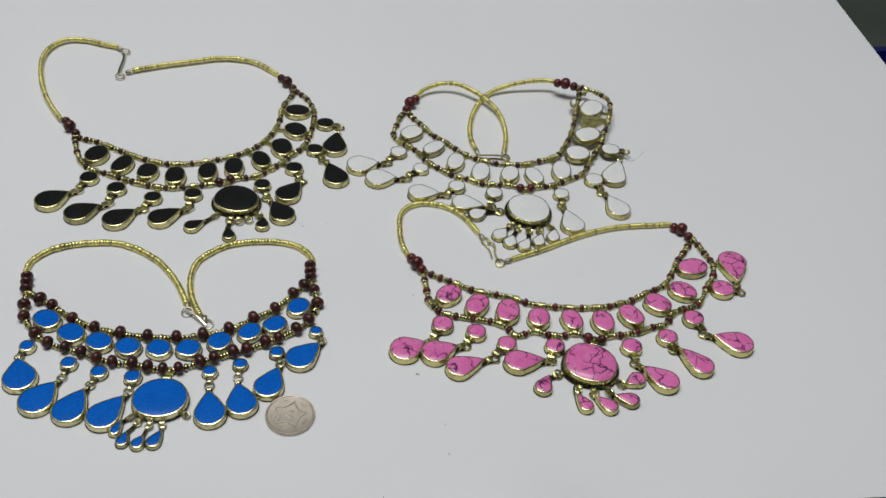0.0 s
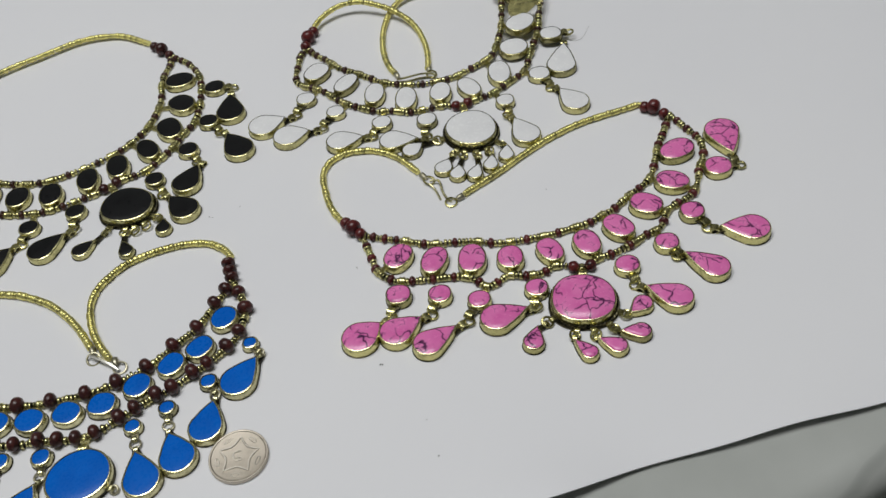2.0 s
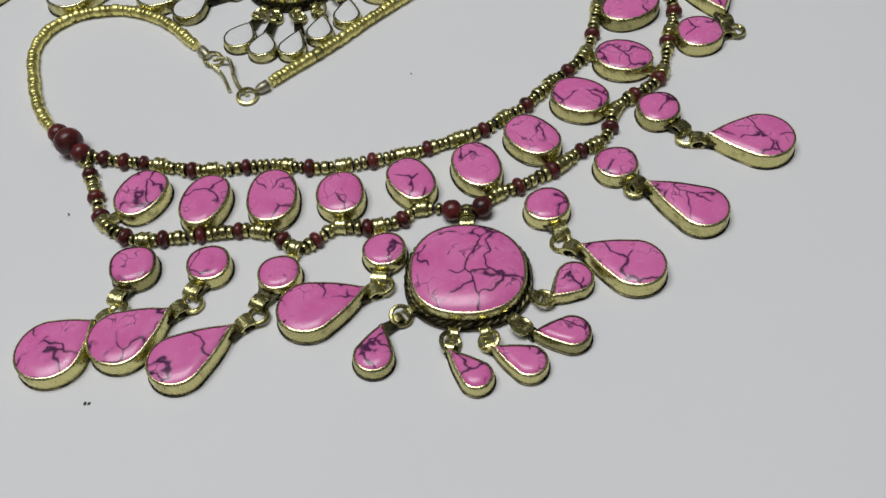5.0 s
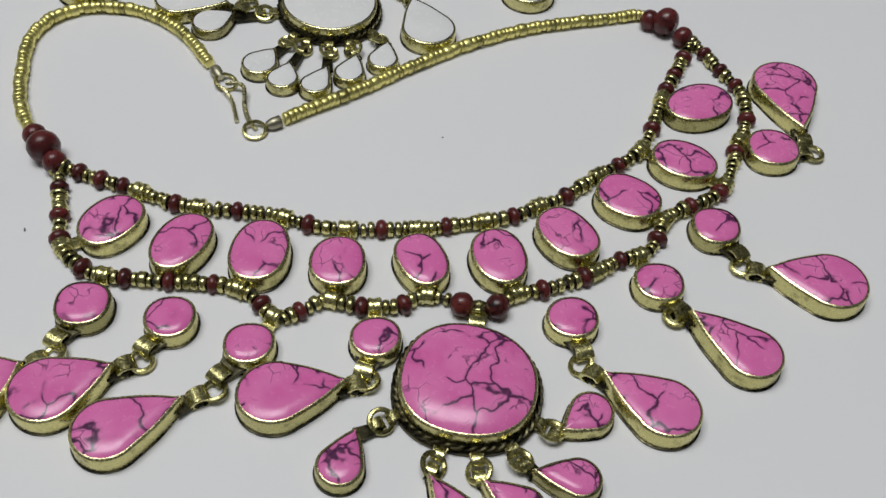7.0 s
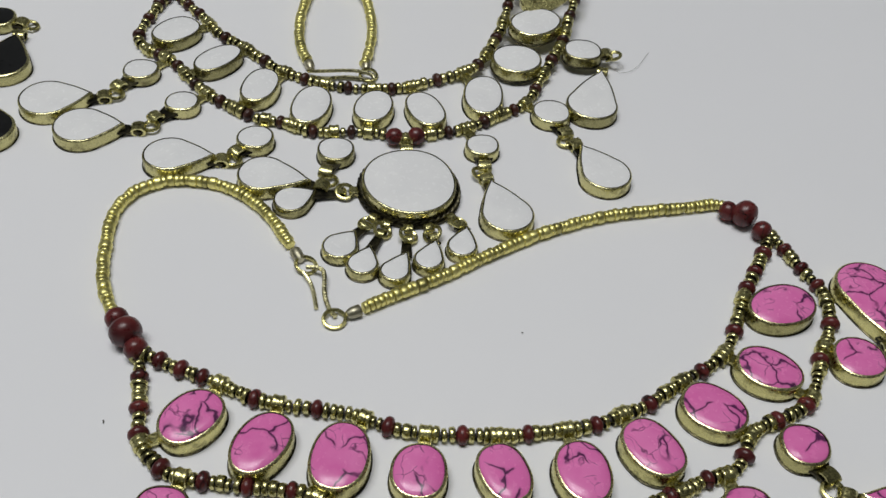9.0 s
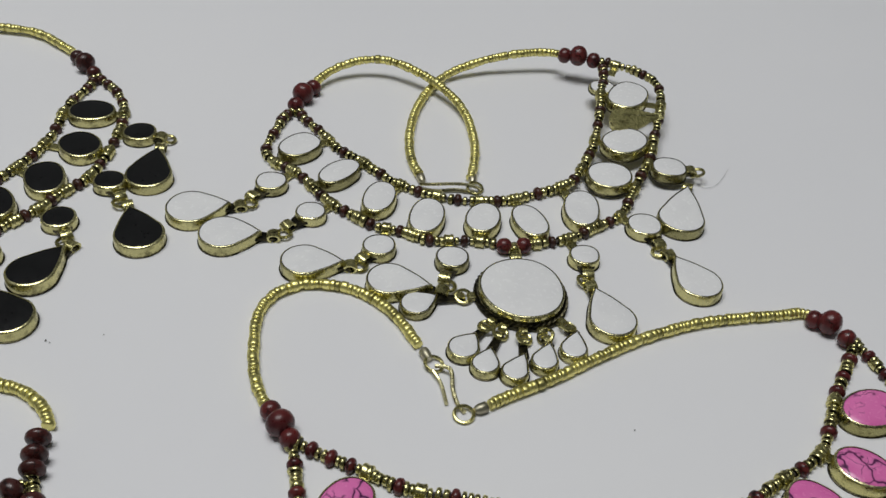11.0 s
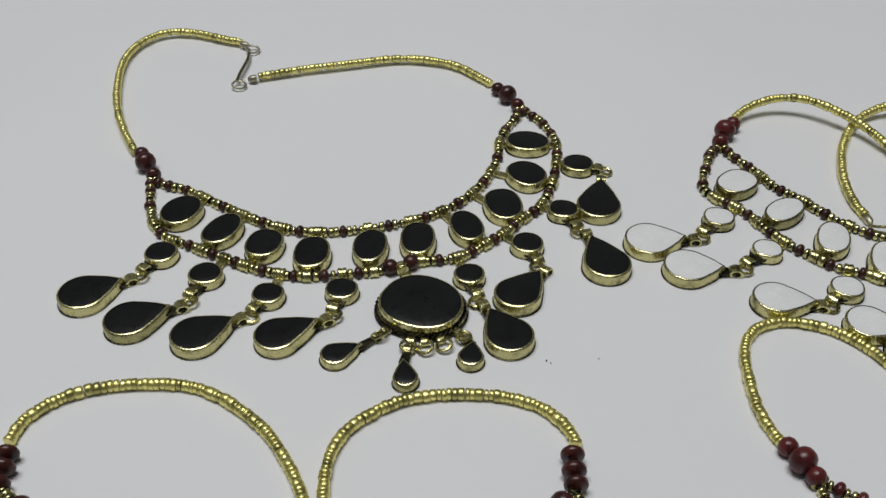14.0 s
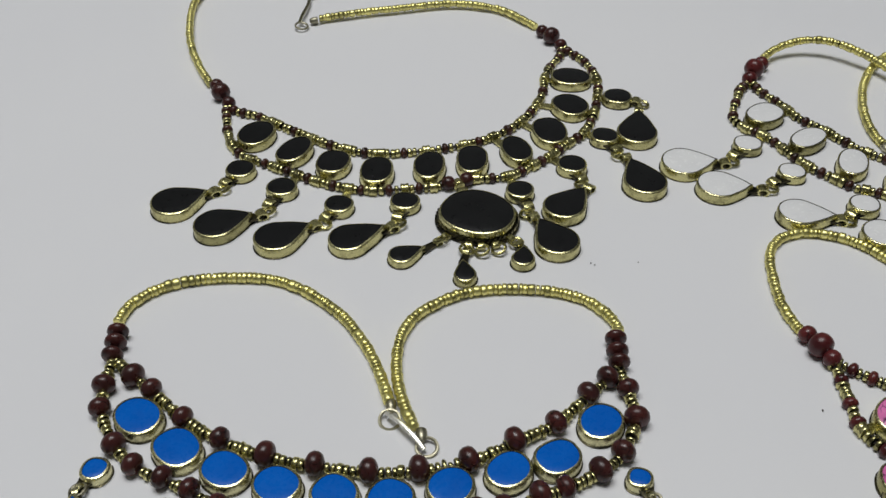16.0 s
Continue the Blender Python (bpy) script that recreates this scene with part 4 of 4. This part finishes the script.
pink.strand([(-10.9, 25.3), (-8.9, 24.1), (-5.1, 22.5), (0.1, 20.2), (6.1, 18.1), (11.9, 15.9), (18.0, 13.0), (25.3, 11.6), (33.1, 10.9), (40.9, 10.0), (49.4, 7.0), (57.7, 5.6), (66.0, 5.8), (73.6, 6.0), (80.7, 7.0), (88.6, 8.4), (96.5, 10.3), (103.4, 14.0), (109.5, 16.8), (116.0, 22.4), (123.6, 27.4), (130.2, 33.0), (134.7, 41.8), (137.5, 49.2), (140.5, 55.8), (144.3, 62.7), (148.1, 69.9), (150.6, 74.8), (149.1, 78.2)], pink.pulls_in, spots=[(-4.9, 21.7), (0.6, 19.1), (6.0, 17.6), (18.4, 12.6), (33.4, 10.3), (49.3, 6.6), (65.7, 5.2), (80.9, 6.3), (96.3, 10.2), (109.6, 16.7), (123.7, 26.9), (134.3, 40.4), (139.9, 56.2), (143.7, 62.0), (148.1, 69.1)])
pink_line = [(-10.9, 25.3), (-9.3, 21.9), (-8.1, 17.4), (-6.1, 8.5), (-4.7, 1.8), (-2.2, -2.4), (1.9, -6.4), (6.2, -8.2), (11.3, -8.9), (17.1, -9.5), (24.3, -9.9), (30.1, -10.2), (36.7, -11.9), (40.9, -15.6), (44.3, -19.3), (47.4, -18.2), (50.7, -16.2), (54.7, -13.9), (61.2, -16.1), (66.7, -16.0), (70.9, -15.5), (75.9, -12.6), (83.4, -14.8), (90.7, -15.4), (95.5, -12.0), (101.1, -11.2), (110.8, -7.5), (119.8, -2.3), (125.2, -0.9), (129.3, 3.8), (131.8, 9.9), (137.8, 13.6), (147.1, 18.5), (152.7, 28.9), (154.0, 33.3), (157.7, 40.0), (159.9, 45.3), (160.8, 51.8), (160.1, 57.4), (156.9, 64.2), (153.9, 71.2), (152.3, 75.3), (149.1, 78.2)]
pink.strand(pink_line, pink.pulls_out, gap=pink.span(pink_line, 83.3, -15.9, 90.8, -16.4), spots=[(-7.6, 17.0), (-6.0, 8.8), (-4.9, 1.9), (1.8, -6.0), (11.3, -9.0), (21.0, -10.7), (30.3, -10.7), (40.6, -15.9), (48.7, -16.8), (61.5, -16.6), (71.0, -15.7), (101.1, -11.8), (111.3, -7.7), (120.0, -2.2), (129.3, 3.5), (138.4, 14.0), (147.0, 18.0), (153.8, 32.6), (159.8, 44.7), (160.3, 58.0), (156.5, 63.9), (154.3, 71.5)])
pink.big_beads([(83.3, -15.9), (90.8, -16.4)], (2.7, 2.7), (5.0, 5.0), 'wooden_bead')
pink.hang_medallion(87.0, -16.1)
pink.cap(23.0, 58.7, 0.6, -1)
pink.cap(38.9, 40.2, -1, -0.55)
pink.loop(25.4, 55.9, 15, CLASP_RING_BRASS)
pink.loop(34.4, 38.2, 8, CLASP_RING_BRASS)
pink.hook([(25.1, 52.6, 2.0), (27.7, 48.8, 1.2), (29.6, 41.5, 0.8)], 0.55)
pink.hook([(25.7, 54.2, 2.2), (30.3, 53.2, 2.6), (31.0, 46.8, 1.6), (32.7, 41.6, 1.0), (34.6, 39.0, 1.2)], 0.6)


# ---- the blue necklace ----
blue = Necklace(-135, -45, "blue stone bib necklace with large dark wooden beads", BLUE, "blue stone", 0.35, (WOOD_SMALL_DARK, WOOD_DARK), 3.9, BRASS_PALE, 0.8, True, pitch=1.8)
blue.oval(-200.8, -41.6, 7.6, 6.4, -29)
blue.oval(-185.3, -49.4, 7.4, 6.3, -34)
blue.oval(-169.6, -53.3, 7.0, 6.1, -24)
blue.oval(-154.2, -54.8, 6.8, 6.1, -26)
blue.oval(-138.6, -53.8, 6.5, 6.0, -21)
blue.oval(-124.0, -51.9, 6.4, 6.0, -11)
blue.oval(-109.7, -45.0, 6.6, 6.2, 60)
blue.oval(-95.8, -36.5, 6.6, 5.9, 53)
blue.oval(-83.8, -29.5, 6.7, 5.7, 44)
blue.oval(-73.9, -14.8, 6.9, 6.1, 62)
blue.pendant(-203.9, -60.6, 4.0, (-199.5, -81.4, 8.3, 13.2, 115))
blue.pendant(-179.8, -68.8, 4.1, (-186.6, -93.9, 8.6, 13.5, 67))
blue.pendant(-163.4, -72.6, 4.2, (-169.5, -97.6, 8.2, 13.8, 76))
blue.pendant(-146.2, -73.5, 4.3, (-152.7, -99.1, 8.1, 14.7, 65))
blue.pendant(-109.7, -65.2, 3.8, (-103.1, -91.3, 7.9, 14.4, 106))
blue.pendant(-95.9, -58.5, 3.8, (-89.4, -83.5, 7.8, 13.4, 111))
blue.pendant(-79.1, -48.2, 3.9, (-78.8, -71.3, 7.5, 13.4, 78))
blue.pendant(-61.8, -31.0, 3.5, (-66.5, -50.5, 7.9, 14.0, 53))
blue.medallion(-128.7, -85.9, 13.4, 12.2, 16)
blue.fringe(-144.8, -106.4, 2.7, 7.0, 75, True)
blue.fringe(-139.6, -111.8, 3.0, 6.5, 82, True)
blue.fringe(-132.3, -112.3, 3.2, 5.4, 73, True)
blue.fringe(-125.3, -110.4, 3.5, 7.9, 73, True)
blue.cord([(-225.5, -7.7), (-225.9, -0.6), (-223.3, 6.0), (-217.3, 12.4), (-207.7, 17.7), (-195.1, 21.3), (-183.4, 22.2), (-171.3, 18.7), (-158.2, 11.4), (-147.5, 1.2), (-139.8, -9.1), (-133.4, -20.2)], 0.0, 1.22)
blue.cord([(-73.1, 22.9), (-73.5, 25.5), (-78.5, 31.4), (-86.2, 35.6), (-97.6, 36.7), (-112.4, 34.0), (-123.0, 29.5), (-130.9, 22.3), (-136.1, 14.3), (-137.3, 3.8), (-134.9, -7.6), (-129.6, -19.1), (-123.6, -28.1)], 0.0, 1.22)
blue.big_beads([(-222.6, -12.1), (-221.0, -16.6), (-219.5, -21.5)], (3.35, 3.45, 3.35), (3.5, 3.7, 3.5))
blue.big_beads([(-73.3, 18.5), (-72.3, 13.2), (-71.3, 8.9)], (3.35, 3.45, 3.35), (3.5, 3.7, 3.5))
blue.chunky_strand([(-209.6, -27.6), (-201.9, -31.2), (-188.4, -39.0), (-175.2, -43.6), (-161.0, -45.9), (-146.8, -46.0), (-132.1, -44.8), (-119.2, -41.2), (-106.8, -35.5), (-96.0, -26.1), (-86.0, -17.6), (-78.6, -5.0), (-73.9, 2.3)], 3.5, 5.1, (-219.5, -21.5), (-71.3, 8.9))
blue.chunky_strand([(-216.2, -32.9), (-213.1, -41.0), (-202.9, -51.9), (-194.6, -57.1), (-185.0, -59.2), (-176.2, -61.1), (-167.2, -64.1), (-159.0, -65.3), (-148.8, -65.1), (-140.8, -66.3), (-133.0, -66.8), (-125.4, -65.4), (-116.0, -59.7), (-109.7, -56.2), (-101.2, -50.8), (-94.7, -48.4), (-86.4, -42.1), (-80.3, -38.5), (-72.1, -30.9), (-66.9, -23.5), (-64.4, -10.8), (-67.8, -0.7)], 3.5, 5.1, (-219.5, -21.5), (-71.3, 8.9))
blue.cap(-132.8, -20.9, 0.3, -1)
blue.cap(-121.6, -29.2, 0.3, -1)
blue.loop(-119.3, -32.4, 12)
blue.loop(-131.9, -25.4, 25)
blue.hook([(-133.1, -24.2, 2.6), (-129.0, -26.8, 3.2), (-123.2, -31.0, 3.0), (-119.7, -33.7, 1.6)], 0.75, SILVER)
blue.hang_medallion(-129.4, -66.3)
blue.hanger(-114.0, -93.0, True)


# ---- loose things ----
def build_coin():
    coin = new("coin")
    coin.matrix_world = pose(-0.0653, -0.0862, 0.0003, 0, 0, -6)
    tagged(coin, "worn silver-grey coin with a star in relief, lying on the paper", "coin")
    prof = [(0.0, 11.7), (0.2, 12.0), (1.6, 12.0), (1.85, 11.8), (1.9, 11.4), (1.75, 11.05), (1.55, 10.9), (1.5, 10.4)]
    bm = bmesh.new()
    rings_mesh(bm, [[(r * MM * math.cos(a), r * MM * math.sin(a), z * MM) for a in [2 * math.pi * k / 72 for k in range(72)]] for z, r in prof], caps=(True, True))
    part("blank", finish("blank", bm, COIN), coin, Matrix())

    def relief(name, points, wire, closed=True):
        b = bmesh.new()
        tube(b, [Vector((x, y, 1.45)) * MM for x, y in points], wire * MM, 6, closed)
        part(name, finish(name, b, COIN_RELIEF), coin, Matrix(), "raised worn relief")

    def star(n, r0, r1, turn):
        return [((r0, r1)[k % 2] * math.cos(radians(turn) + math.pi * k / n), (r0, r1)[k % 2] * math.sin(radians(turn) + math.pi * k / n)) for k in range(2 * n)]

    # five points joined by sides that bow inward
    outline = []
    for k in range(5):
        p, q = [Vector((8.3 * math.cos(radians(90 + 72 * n)), 8.3 * math.sin(radians(90 + 72 * n)))) for n in (k, k + 1)]
        for n in range(8):
            t = n / 8
            outline.append(tuple(p.lerp(q, t) * (1 - 0.24 * math.sin(math.pi * t))))
    relief("star", outline, 0.5)
    relief("crescent", [((2.3, 1.5)[k > 12] * math.cos(a) - (0, 0.5)[k > 12], (2.3, 1.5)[k > 12] * math.sin(a) + (0, 0.3)[k > 12])
                        for k, a in [(k, radians(70 + 250 * (k if k < 13 else 25 - k) / 12)) for k in range(26)]], 0.3)
    for k in range(5):
        a = radians(126 + 72 * k)
        relief("leaf", [((8.6 + 0.7 * math.cos(t)) * math.cos(a + 0.22 * math.sin(t)), (8.6 + 0.7 * math.cos(t)) * math.sin(a + 0.22 * math.sin(t)))
                        for t in [2 * math.pi * q / 12 for q in range(12)]], 0.25)


build_coin()


def build_crumbs():
    """Tiny dark specks of dust on the paper."""
    rng = random.Random(5)
    bm = bmesh.new()
    for x, y, s in CRUMBS:
        m = Matrix.Translation((x * MM, y * MM, 0.0004)) @ Matrix.Rotation(rng.uniform(0, 6), 4, "Z") @ Matrix.Diagonal((s * MM, s * 0.6 * MM, s * 0.4 * MM, 1))
        bmesh.ops.create_icosphere(bm, subdivisions=1, radius=0.5, matrix=m)
    tagged(new("dust_specks", finish("dust_specks", bm, CRUMB)), "tiny dark dust specks on the white paper", "dust", kind="stuff")


CRUMBS = [(13.4, -99.2, 0.9), (-14.8, -126.6, 0.6), (-85.0, 54.8, 0.9), (-69.7, 58.7, 0.6), (-6.3, -51.4, 1.2), (-13.5, 5.8, 0.7), (-13.4, 5.3, 0.5), (80.9, 37.7, 0.6), (-83.6, 54.1, 0.6), (-5.4, -51.6, 1.0), (10.4, -81.9, 0.6)]
build_crumbs()


def build_thread():
    """A fine loose thread that curls on the paper beside the white necklace."""
    bm = bmesh.new()
    path, _ = smooth_path([(116.1, 153.9, 0.5), (119.5, 152.3, 0.7), (124.1, 155.6, 0.9), (129.4, 165.3, 0.6)])
    tube(bm, [p * MM for p in path], 0.05 * MM, 5)
    tagged(new("thread", finish("thread", bm, CRUMB)), "fine dark loose thread curled on the paper", "thread")


build_thread()
